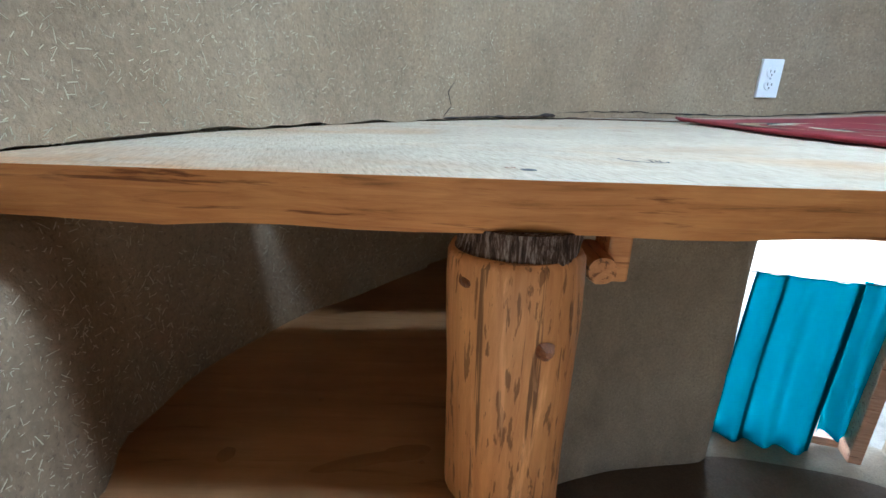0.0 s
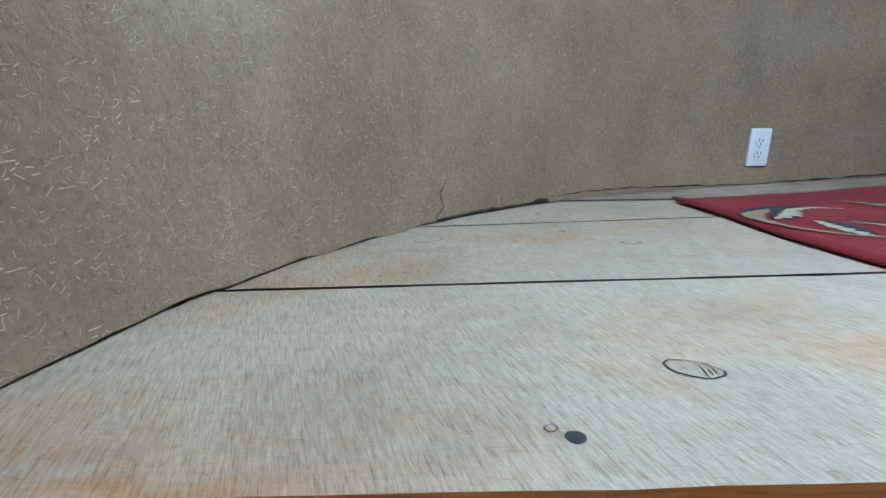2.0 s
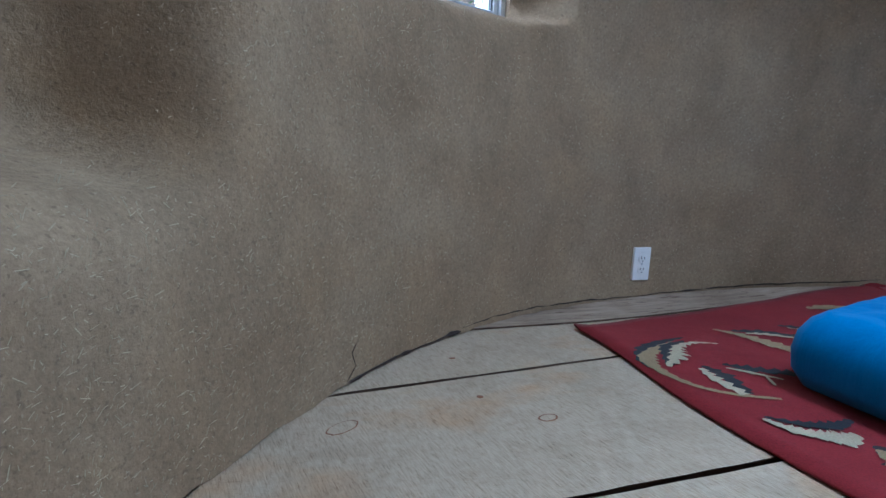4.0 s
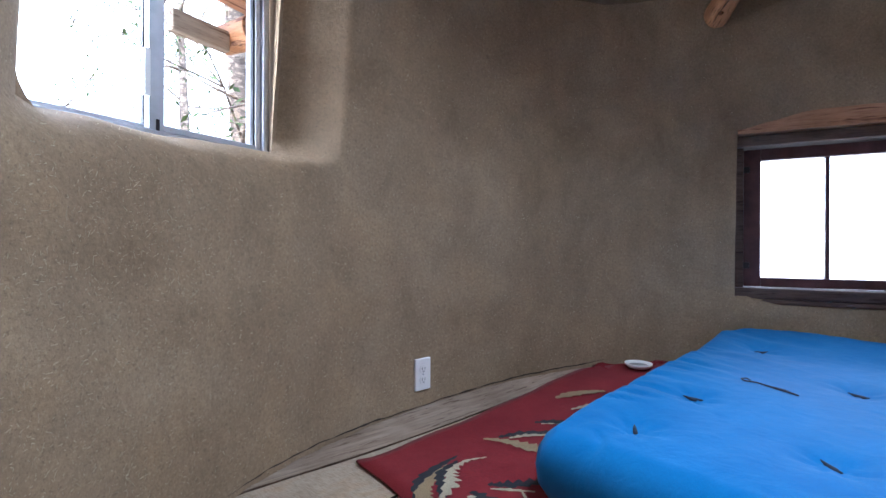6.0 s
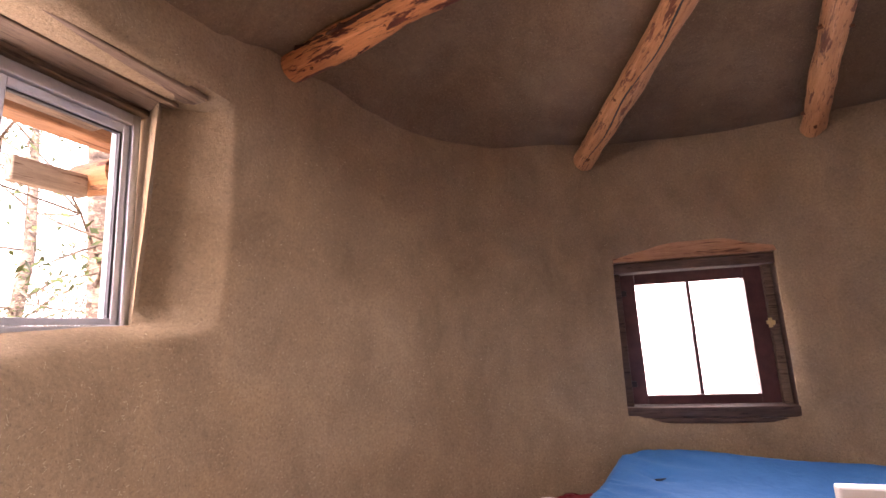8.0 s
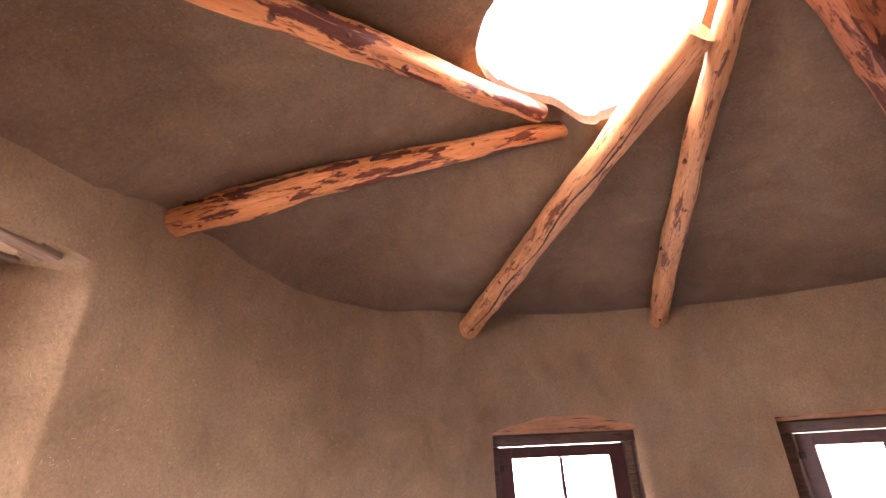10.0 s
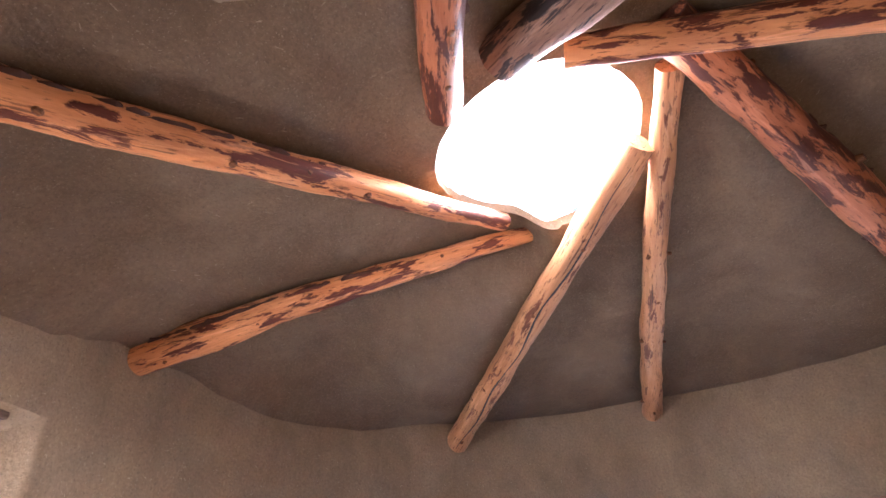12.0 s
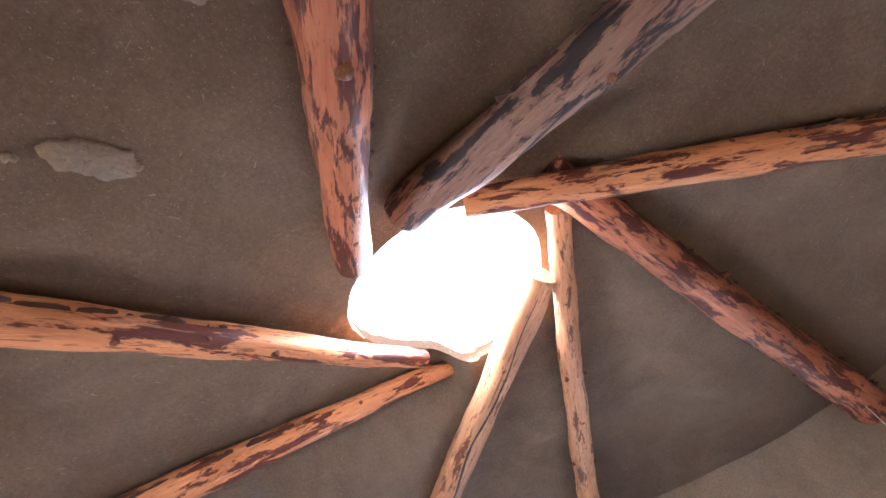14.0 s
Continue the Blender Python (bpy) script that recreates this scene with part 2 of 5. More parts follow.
OCHRE = cloth("ochre_wool", (0.22, 0.16, 0.085), (0.31, 0.235, 0.13), 300)
EARTH = mud("earth_ground", (0.20, 0.15, 0.10), (0.30, 0.23, 0.16), (0.38, 0.30, 0.21), 0.2)
DARKEARTH = mud("dark_bench", (0.09, 0.055, 0.03), (0.13, 0.085, 0.05), (0.17, 0.11, 0.07), 0.1)
BARK = log_wood("rough_bark", (0.45, 0.38, 0.31), (0.33, 0.27, 0.22), (0.25, 0.20, 0.165), 0.5, 0.95)
LEAF = plain("leaf", (0.10, 0.15, 0.05), 0.6, vary=0.5)

# translucent curtain
_n = TEAL.node_tree
_tr = _n.nodes.new("ShaderNodeBsdfTranslucent")
_tr.inputs[0].default_value = (0.0, 0.155, 0.20, 1)
_mx = _n.nodes.new("ShaderNodeMixShader")
_mx.inputs[0].default_value = 0.55
_n.links.new(_n.nodes["Principled BSDF"].outputs[0], _mx.inputs[1])
_n.links.new(_tr.outputs[0], _mx.inputs[2])
_n.links.new(_mx.outputs[0], _n.nodes["Material Output"].inputs[0])

DOME = Mat("frosted_dome", 0.5).colour((0.9, 0.9, 0.9)).m
_n = DOME.node_tree
_tr = _n.nodes.new("ShaderNodeBsdfTranslucent")
_tr.inputs[0].default_value = (0.92, 0.94, 0.96, 1)
_mx = _n.nodes.new("ShaderNodeMixShader")
_mx.inputs[0].default_value = 0.75
_n.links.new(_n.nodes["Principled BSDF"].outputs[0], _mx.inputs[1])
_n.links.new(_tr.outputs[0], _mx.inputs[2])
_n.links.new(_mx.outputs[0], _n.nodes["Material Output"].inputs[0])

# ---- building helpers ----


def part(name, bm, material, parent=None, label="", smooth=False, m=None):
    me = bpy.data.meshes.new(name)
    bm.to_mesh(me)
    bm.free()
    for mt in material if isinstance(material, (list, tuple)) else [material]:
        me.materials.append(mt)
    if smooth:
        for p in me.polygons:
            p.use_smooth = True
    ob = new(name, me)
    ob.parent = parent
    if m is not None:
        ob.matrix_basis = m
    return tagged(ob, label)


def thing(name, m, label, category, group="", kind=""):
    ob = new(name)
    ob.empty_display_size = 0.05
    ob.matrix_basis = m
    return tagged(ob, label, category, group, kind)


def box(bm, x0, x1, y0, y1, z0, z1, bevel=0.0):
    r = bmesh.ops.create_cube(bm, size=1)
    bmesh.ops.transform(bm, verts=r["verts"], matrix=Matrix.LocRotScale(((x0 + x1) / 2, (y0 + y1) / 2, (z0 + z1) / 2), None, (x1 - x0, y1 - y0, z1 - z0)))
    if bevel:
        es = list({e for v in r["verts"] for e in v.link_edges})
        bmesh.ops.bevel(bm, geom=es, offset=bevel, segments=2, profile=0.5, affect='EDGES')
    return bm


def boxes(*dims, bevel=0.0):
    bm = bmesh.new()
    for d in dims:
        box(bm, *d, bevel=bevel)
    return bm


def tube(bm, pts, radii, sides=12, wob=0.0, seed=0.0, caps=True, freq=6.0):
    """A tube along pts with one radius per point and an uneven skin."""
    rings = []
    pts = [Vector(p) for p in pts]
    for i, p in enumerate(pts):
        d = (pts[min(i + 1, len(pts) - 1)] - pts[max(i - 1, 0)]).normalized()
        u = d.cross(Vector((0, 0, 1)))
        if u.length < 0.05:
            u = d.cross(Vector((0, 1, 0)))
        u.normalize()
        w = u.cross(d)
        ring = []
        for k in range(sides):
            a = 2 * math.pi * k / sides
            q = u * math.cos(a) + w * math.sin(a)
            s = 1 + wob * noise.noise(p * freq + q * 1.3 + Vector((seed, 0, 0)))
            ring.append(bm.verts.new(p + q * radii[i] * s))
        rings.append(ring)
    for a, b in zip(rings, rings[1:]):
        for k in range(sides):
            bm.faces.new((a[k], a[(k + 1) % sides], b[(k + 1) % sides], b[k]))
    if caps:
        bm.faces.new(list(reversed(rings[0])))
        bm.faces.new(rings[-1])
    return rings


def at_wall(deg, r, z):
    a = radians(deg)
    return Vector((CX + r * math.cos(a), CY + r * math.sin(a), z))


# openings of the round wall: from and to angle, sill and head height
OPENINGS = [(13.5, 39.1, 2.385, 3.12), (-34.0, -8.5, 2.385, 3.12), (112.6, 134.5, 2.878, 3.46), (62.0, 88.9, 0.60, 1.75), (-150.0, -115.0, 0.02, 1.80)]
ROUNDING = [0.035, 0.035, 0.075, 0.03, 0.03]   # how softly the plaster turns into each opening


# inner radius of the wall below the platform
LOW_RADIUS = [(138, 1.54), (146, 1.545), (153, 1.572), (159, 1.580), (163.5, 1.557), (167, 1.505), (173, 1.47), (181, 1.52)]


def wall_radius(deg, z):
    """Inner radius of the hand-plastered wall: uneven, rounded into its openings, with a shallow niche."""
    p_ = p = at_wall(deg, RW, z)
    r = RW + 0.02 * noise.noise(p * 1.6) + 0.006 * noise.noise(p * 6.0)
    r -= 0.05 * max(0, (z - 2.6)) / 1.0
    for (a0, a1, z0, z1), k in zip(OPENINGS, ROUNDING):
        da = max(a0 - deg, 0, deg - a1) * math.pi / 180 * RW
        dz = max(z0 - z, 0, z - z1)
        if k > 0.05:
            if deg < a0:
                # flat flank of the deep reveal, ending in a blunt corner
                s = max(0.0, min(1.0, 1.0 - (da - 0.004) / 0.155))
                low = max(0.0, min(1.0, (z - 2.835 + 0.012 * noise.noise(p * 8)) / 0.075))
                high = max(0.0, min(1.0, (z1 + 0.03 - z) / 0.03))
                r += 0.165 * s * low * low * (3 - 2 * low) * high
            else:
                r += 0.12 * math.exp(-math.hypot(da, dz * (8.0 if z > z1 else 2.5)) / 0.085)
        else:
            r += k * math.exp(-math.hypot(da, dz) / k)
    if z < 1.95 and deg > 138:
        low = LOW_RADIUS[-1][1]
        for (a, p), (c, q) in zip(LOW_RADIUS, LOW_RADIUS[1:]):
            if a <= deg <= c:
                s = (deg - a) / (c - a)
                low = p + (q - p) * s * s * (3 - 2 * s)
                break
        r += (low + 0.006 * noise.noise(p_ * 6.0) - r) * min(1.0, (1.95 - z) / 0.08)
    r += (0.011 * math.exp(-((deg - 93) / 22) ** 2) + 0.020 * math.exp(-((deg - 153) / 9) ** 2)) * max(0.0, min(1.0, (2.6 - z) / 0.3)) * (1 if z > 1.95 else 0)
    na = max(abs(deg - 165.0) - 15.0, 0) * math.pi / 180 * RW
    nz = max(abs(z - 2.70) - 0.25, 0)
    r += 0.26 * math.exp(-(math.hypot(na, nz * 1.4) / 0.07) ** 2)
    # the boards are let into the wall under a lip of plaster
    if 1.94 < z < 2.004:
        r += 0.016
    elif 2.004 <= z < 2.13:
        r -= (0.007 + 0.006 * noise.noise(p_ * 11.0)) * (1 - (z - 2.004) / 0.126) ** 2
    return r


def build_wall():
    degs = {round(-180 + i * 0.9, 3) for i in range(400)} | {round(103 + i * 0.45, 3) for i in range(17)}
    zs = {round(i * 0.045, 4) for i in range(85)}
    zs = {z for z in zs if not 1.93 < z < 2.08} | {2.79, 2.805, 2.82, 2.845, 2.86, 2.89, 2.92, 3.475, 3.49} | {1.935, 1.945, 1.97, 2.0035, 2.006, 2.012, 2.022, 2.04, 2.065}
    for a0, a1, z0, z1 in OPENINGS:
        degs = {d for d in degs if abs(d - a0) > 0.5 and abs(d - a1) > 0.5} | {a0, a1}
        zs = {z for z in zs if abs(z - z0) > 0.015 and abs(z - z1) > 0.015} | {z0, z1}
    degs, zs = sorted(degs), sorted(zs)
    n = len(degs)
    me = bpy.data.meshes.new("wall")
    verts, faces = [], []
    for inner in (1, 0):
        for z in zs:
            for d in degs:
                # the high window's opening widens outward
                p = at_wall(d, wall_radius(d, z), z) if inner else at_wall(d - 4.0 * math.exp(-((d - 112.6) / 5.0) ** 2), RW + 0.34, z)
                # the high window's sill runs down to one side
                p.z -= 0.055 * max(0, min(1, (d - 109) / 28)) * max(0, 1 - max(0, d - 137) / 8) * math.exp(-((z - 2.865) / 0.12) ** 2)
                if 2.0 < z < 2.03:
                    p.z += -0.0035 + 0.007 * noise.noise(p * 13) + 0.004 * noise.noise(p * 45)
                p.z += 0.008 * noise.noise(p * 9) * math.exp(-((z - 2.865) / 0.05) ** 2)
                verts.append(p)
    off = len(zs) * n

    def hole(i, j):
        dm = degs[i] + ((degs[(i + 1) % n] - degs[i]) % 360) / 2
        zm = (zs[j] + zs[j + 1]) / 2
        return any(a0 < dm < a1 and z0 < zm < z1 for a0, a1, z0, z1 in OPENINGS)

    H = [[hole(i, j) for i in range(n)] for j in range(len(zs) - 1)]
    for j in range(len(zs) - 1):
        for i in range(n):
            a, b, c, d = j * n + i, j * n + (i + 1) % n, (j + 1) * n + (i + 1) % n, (j + 1) * n + i
            if H[j][i]:
                if not H[j][i - 1]:
                    faces.append((a, d, d + off, a + off))
                if not H[j][(i + 1) % n]:
                    faces.append((b, b + off, c + off, c))
                if not H[j - 1][i]:
                    faces.append((a, a + off, b + off, b))
                if not H[j + 1][i]:
                    faces.append((d, c, c + off, d + off))
            else:
                faces.append((a, d, c, b))
                faces.append((a + off, b + off, c + off, d + off))
    top = (len(zs) - 1) * n
    for i in range(n):
        a, b = i, (i + 1) % n
        faces.append((a, b, b + off, a + off))
        faces.append((top + a, top + a + off, top + b + off, top + b))
    me.from_pydata(verts, [], faces)
    me.materials.append(MUD)
    for p in me.polygons:
        p.use_smooth = True
    me.set_sharp_from_angle(angle=radians(50))
    return tagged(new("wall_round", me), "round earthen wall plastered with straw-flecked mud", "wall", kind="structure")


wall = build_wall()

# straw in the plaster
rng = random.Random(7)
sv, sf = [], []
for k in range(30000):
    d = rng.choice((rng.uniform(125, 192), rng.uniform(20, 150), rng.uniform(60, 192), rng.uniform(150, 192)))
    z = rng.uniform(1.5, 3.55) if rng.random() < 0.45 else rng.uniform(1.55, 2.75)
    if any(a0 - 2 < d < a1 + 2 and z0 - 0.03 < z < z1 + 0.03 for a0, a1, z0, z1 in OPENINGS):
        continue
    r = wall_radius(d, z)
    if abs(d - 163) < 15 and abs(z - 2.62) < 0.25 and rng.random() < 0.5:
        continue
    p = at_wall(d, r - 0.0003, z)
    nrm = -Vector((math.cos(radians(d)), math.sin(radians(d)), 0))
    tan = nrm.cross(Vector((0, 0, 1)))
    a = rng.uniform(0, math.pi)
    u = tan * math.cos(a) + Vector((0, 0, 1)) * math.sin(a)
    w = nrm.cross(u)
    L, W = rng.choice((0.0013, 0.0016, 0.002, 0.0025, 0.003, 0.0035, 0.0055)) * rng.uniform(0.6, 1.2) * (1.2 if d > 140 and z < 2.4 else 1.0), rng.uniform(0.0002, 0.00055)
    i = len(sv)
    tip = rng.uniform(-0.0001, 0.0012)
    sv += [p - u * L - w * W, p + u * L - w * W + nrm * tip, p + u * L + w * W + nrm * tip, p - u * L + w * W, p - u * L * 0.9 + nrm * 0.0004, p + u * L * 0.9 + nrm * (0.0004 + max(tip, 0))]
    sf += [(i, i + 1, i + 5, i + 4), (i + 4, i + 5, i + 2, i + 3)]
sm = bpy.data.meshes.new("straw")
sm.from_pydata(sv, [], sf)
sm.materials.append(STRAW)
straw = new("straw", sm)
straw.parent = wall
tagged(straw, "short chopped straw in the plaster", kind="stuff")

# ceiling: shallow mud-plastered cone with the roof light's opening


# roof beams: axis at the wall, axis at the roof light, sideways and upward bow, radii
BEAMS = [
    ((-0.067, 0.958, 3.669), (1.244, 0.328, 3.957), -0.011, 0.003, 0.050, 0.031),
    ((0.975, 1.512, 3.690), (1.483, 0.263, 3.995), 0.006, 0.022, 0.063, 0.030),
    ((2.320, 0.900, 3.611), (1.165, -0.160, 3.921), -0.006, 0.006, 0.051, 0.047),
    ((2.718, 0.034, 3.629), (0.981, -0.257, 3.943), 0.015, 0.005, 0.047, 0.032),
    ((2.372, -1.172, 3.525), (0.906, -0.279, 3.940), 0.008, 0.008, 0.074, 0.050),
    ((1.142, -1.586, 3.529), (0.845, -0.132, 3.924), -0.006, 0.004, 0.055, 0.036),
    ((0.034, -0.995, 3.586), (0.726, -0.015, 3.923), 0.062, -0.005, 0.062, 0.054),
    ((-0.275, -0.232, 3.647), (0.766, 0.227, 3.899), -0.010, -0.002, 0.071, 0.041),
]
# height at which wall and ceiling meet, round the room
JOIN = [(-180, 3.63), (-100, 3.60), (-40, 3.60), (-15, 3.635), (8, 3.678), (30, 3.684), (47, 3.680), (63, 3.641), (75, 3.645), (84, 3.680), (93, 3.725), (102, 3.740), (107, 3.70), (111, 3.655), (116, 3.626), (122, 3.60), (150, 3.62), (180, 3.63)]


def join_z(deg):
    for (a, p), (c, q) in zip(JOIN, JOIN[1:]):
        if a <= deg <= c:
            s = (deg - a) / (c - a)
            s = s * s * (3 - 2 * s)
            return p + (q - p) * s
    return 3.62


def beam_axis(i, s):
    a, c, bow, up, r0, r1 = BEAMS[i]
    a, c = Vector(a), Vector(c)
    side = (c - a).cross(Vector((0, 0, 1))).normalized()
    return a.lerp(c, s) + side * (bow * math.sin(math.pi * s)) + Vector((0, 0, up * math.sin(math.pi * s)))


BEAM_SAMPLES = [[beam_axis(i, k / 24) for k in range(25)] for i in range(len(BEAMS))]


def ceiling_z(x, y):
    """Underside of the plaster: it is laid over the beams and comes down to the wall."""
    num = den = 0.0
    for i, pts in enumerate(BEAM_SAMPLES):
        best = min(pts, key=lambda p: (p.x - x) ** 2 + (p.y - y) ** 2)
        w = 1 / ((best.x - x) ** 2 + (best.y - y) ** 2 + 0.004)
        num += w * w * (best.z + 0.058)
        den += w * w
    z = num / den
    rim = math.hypot(x - CX, y - CY)
    k = max(0.0, min(1.0, (rim - 1.22) / 0.28))
    z += (join_z(math.degrees(math.atan2(y - CY, x - CX))) - z) * k * k
    a = math.atan2(y - OY, x - OX)
    dx, dy = math.cos(a), math.sin(a)
    bx, by = OX - CX, OY - CY
    q = bx * dx + by * dy
    edge = -q + math.sqrt(q * q - (bx * bx + by * by - 1.50 ** 2))
    return z + 0.010 * noise.noise(Vector((x * 2.5, y * 2.5, 3))), edge


def build_ceiling():
    bm = bmesh.new()
    na, nr = 160, 44
    low, high = [], []
    for j in range(nr + 1):
        rl, rh = [], []
        for i in range(na):
            a = 2 * math.pi * i / na
            _, edge = ceiling_z(OX + math.cos(a), OY + math.sin(a))
            rr = OR * (1 + 0.03 * noise.noise(Vector((math.cos(a) * 2, math.sin(a) * 2, 0))))
            rho = rr + (edge + 0.20 - rr) * j / nr
            x, y = OX + rho * math.cos(a), OY + rho * math.sin(a)
            z, _ = ceiling_z(x, y)
            rl.append(bm.verts.new((x, y, z + 0.004 * noise.noise(Vector((x * 9, y * 9, 1))))))
            rh.append(bm.verts.new((x, y, z + 0.035 + 0.155 * (1 - min(1, 3 * (1 - j / nr))))))
        low.append(rl)
        high.append(rh)
    for j in range(nr):
        for i in range(na):
            k = (i + 1) % na
            bm.faces.new((low[j][i], low[j + 1][i], low[j + 1][k], low[j][k]))
            bm.faces.new((high[j][i], high[j][k], high[j + 1][k], high[j + 1][i]))
    for i in range(na):
        k = (i + 1) % na
        bm.faces.new((low[0][i], low[0][k], high[0][k], high[0][i]))
        bm.faces.new((low[nr][i], high[nr][i], high[nr][k], low[nr][k]))
    ob = part("ceiling", bm, MUD_CEIL_SHADED, smooth=True)
    ob.data.set_sharp_from_angle(angle=radians(50))
    return tagged(ob, "brown mud-plastered ceiling with a round roof light", "ceiling", kind="structure")


ceiling = build_ceiling()

# straw in the ceiling plaster
rng = random.Random(11)
sv, sf = [], []
for k in range(3200):
    a, q = rng.uniform(0, 2 * math.pi), math.sqrt(rng.uniform(0.06, 2.0))
    x, y = CX + q * math.cos(a), CY + q * math.sin(a)
    if math.hypot(x - OX, y - OY) < OR + 0.03:
        continue
    z = ceiling_z(x, y)[0] - 0.001 + 0.004 * noise.noise(Vector((x * 9, y * 9, 1)))
    b = rng.uniform(0, math.pi)
    L, W = rng.choice((0.0012, 0.0015, 0.002, 0.002, 0.003, 0.007)) * rng.uniform(0.6, 1.2), rng.uniform(0.0003, 0.0008)
    ux, uy = math.cos(b), math.sin(b)
    i = len(sv)
    sv += [(x - ux * L + uy * W, y - uy * L - ux * W, z), (x + ux * L + uy * W, y + uy * L - ux * W, z - rng.uniform(0, 0.001)), (x + ux * L - uy * W, y + uy * L + ux * W, z), (x - ux * L - uy * W, y - uy * L + ux * W, z), (x, y, z - 0.0012)]
    sf += [(i, i + 1, i + 4), (i + 1, i + 2, i + 4), (i + 2, i + 3, i + 4), (i + 3, i, i + 4)]
sm = bpy.data.meshes.new("straw")
sm.from_pydata(sv, [], sf)
sm.materials.append(PATCH)
straw = new("straw", sm)
straw.parent = ceiling
tagged(straw, "bits of straw in the ceiling plaster", kind="stuff")

# frosted dome over the roof light
bm = bmesh.new()
r = bmesh.ops.create_uvsphere(bm, u_segments=32, v_segments=12, radius=0.42)
bmesh.ops.delete(bm, geom=[v for v in r["verts"] if v.co.z < -0.01], context='VERTS')
bmesh.ops.scale(bm, vec=(1, 1, 0.45), verts=bm.verts)
dome = part("skylight_dome", bm, DOME, m=pose(OX, OY, 4.065), smooth=True)
tagged(dome, "frosted white dome over the round roof opening", "skylight", kind="structure")

# floor below and ground outside
bm = bmesh.new()
bmesh.ops.create_circle(bm, cap_ends=True, radius=RW + 0.2, segments=64)
tagged(part("floor", bm, DARKEARTH, m=pose(CX, CY, 0.0)), "dark earthen floor of the lower room", "floor", kind="structure")
bm = bmesh.new()
bmesh.ops.create_grid(bm, x_segments=60, y_segments=60, size=60)
for v in bm.verts:
    d = math.hypot(v.co.x, v.co.y)
    v.co.z = -0.06 + (0.4 * noise.noise(v.co * 0.15) if d > 5 else 0)
bmesh.ops.scale(bm, vec=(12, 12, 1), verts=[v for v in bm.verts if max(abs(v.co.x), abs(v.co.y)) > 59])
tagged(part("ground", bm, EARTH, smooth=True), "dry bare earth around the hut", "ground", kind="structure")

# ---- sleeping platform ----


def far_rise(x, y):
    """The platform's mud bed swells upward where it meets the wall at the far end."""
    a = max(0.0, min(1.0, (x - 0.75) / 1.35))
    c = max(0.0, min(1.0, (math.hypot(x - CX, y - CY) - 0.95) / 0.45))
    return 0.082 * a ** 1.6 * c * c * (3 - 2 * c) * (1 if y > 0.6 else max(0, (y - 0.4) / 0.2))


def inside_wall(x, y, gap=0.009):
    """Trims a point of the plan to the wall's inner face."""
    d = math.degrees(math.atan2(y - CY, x - CX))
    r = wall_radius(d if d > -180 else d + 360, 1.99) - gap
    q = math.hypot(x - CX, y - CY)
    if q <= r:
        return x, y
    return CX + (x - CX) * r / q, CY + (y - CY) * r / q


def plank(y0, y1, z0, z1, x0, x1, curve0, curve1, parent, seed, slope=0.0, face=None):
    """A wide board along X whose ends follow the round wall and whose edges run unevenly."""
    bm = bmesh.new()
    n = 60
    cols = []
    for i in range(n + 1):
        x = x0 + (x1 - x0) * i / n
        ya, yb = curve0(x), curve1(x)
        col = []
        for y, edge in ((ya, -1), (yb, 1)):
            px, py = inside_wall(x, y, 0.013 + 0.010 * noise.noise(Vector((x * 14, y * 14, 2))))
            w = 0.0025 * noise.noise(Vector((x * 9, y * 3, seed)))
            ragged = 0.002 * noise.noise(Vector((x * 45, y, seed + 3))) if edge < 0 else 0
            up = far_rise(px, py) if seed in (3, 4) else 0
            col.append(bm.verts.new((px, py + w + ragged, z1 + up)))
            col.append(bm.verts.new((px, py + w + edge * 0.0015 + (slope if edge < 0 else 0) + 0.004 * noise.noise(Vector((x * 5, y, seed + 7))), z0 + (0.006 if seed == 1 else 0.002) * noise.noise(Vector((x * 8, 0.7, seed))) + 0.0015 * noise.noise(Vector((x * 40, 0.7, seed))))))
        cols.append(col)
    top, side = [], []
    for a, b in zip(cols, cols[1:]):
        top.append(bm.faces.new((a[0], b[0], b[2], a[2])))
        side.append(bm.faces.new((a[1], b[1], b[0], a[0])))
        side.append(bm.faces.new((a[2], b[2], b[3], a[3])))
        side.append(bm.faces.new((a[3], b[3], b[1], a[1])))
    side.append(bm.faces.new((cols[0][0], cols[0][2], cols[0][3], cols[0][1])))
    side.append(bm.faces.new((cols[-1][2], cols[-1][0], cols[-1][1], cols[-1][3])))
    bmesh.ops.remove_doubles(bm, verts=bm.verts, dist=0.0004)
    top = set(f for f in top if f.is_valid)
    for f in bm.faces:
        f.material_index = 0 if f in top else 1
    return part("board", bm, [face or BOARD, EDGE if seed in (1, 5) else SEAM], parent)


platform = thing("sleeping_platform", pose(0, 0, 0), "raised sleeping platform of wide pale boards on a log post", "platform")
S1 = lambda x: 0.548 + 0.032 * (x + 0.17)
S2 = lambda x: 0.925 + 0.115 * (x - 0.13)
S3 = lambda x: 1.235 + 0.03 * (x - 0.46)
FRONT = lambda x: (0.205 - 0.02 * x if x < 0.9 else 0.187) + 0.0035 * noise.noise(Vector((x * 6, 0.3, 5))) + 0.0018 * noise.noise(Vector((x * 23, 0.3, 8)))
GAP = 0.006
plank(0, 0, LOFT - 0.050, LOFT, -0.33, 2.85, FRONT, lambda x: S1(x) - GAP, platform, 1, 0.036)
plank(0, 0, LOFT - 0.042, LOFT - 0.001, -0.28, 2.75, lambda x: S1(x) + GAP, lambda x: S2(x) - GAP, platform, 2, 0.016)
plank(0, 0, LOFT - 0.042, LOFT - 0.002, 0.05, 2.6, lambda x: S2(x) + GAP, lambda x: S3(x) - 0.002, platform, 3, 0.012)
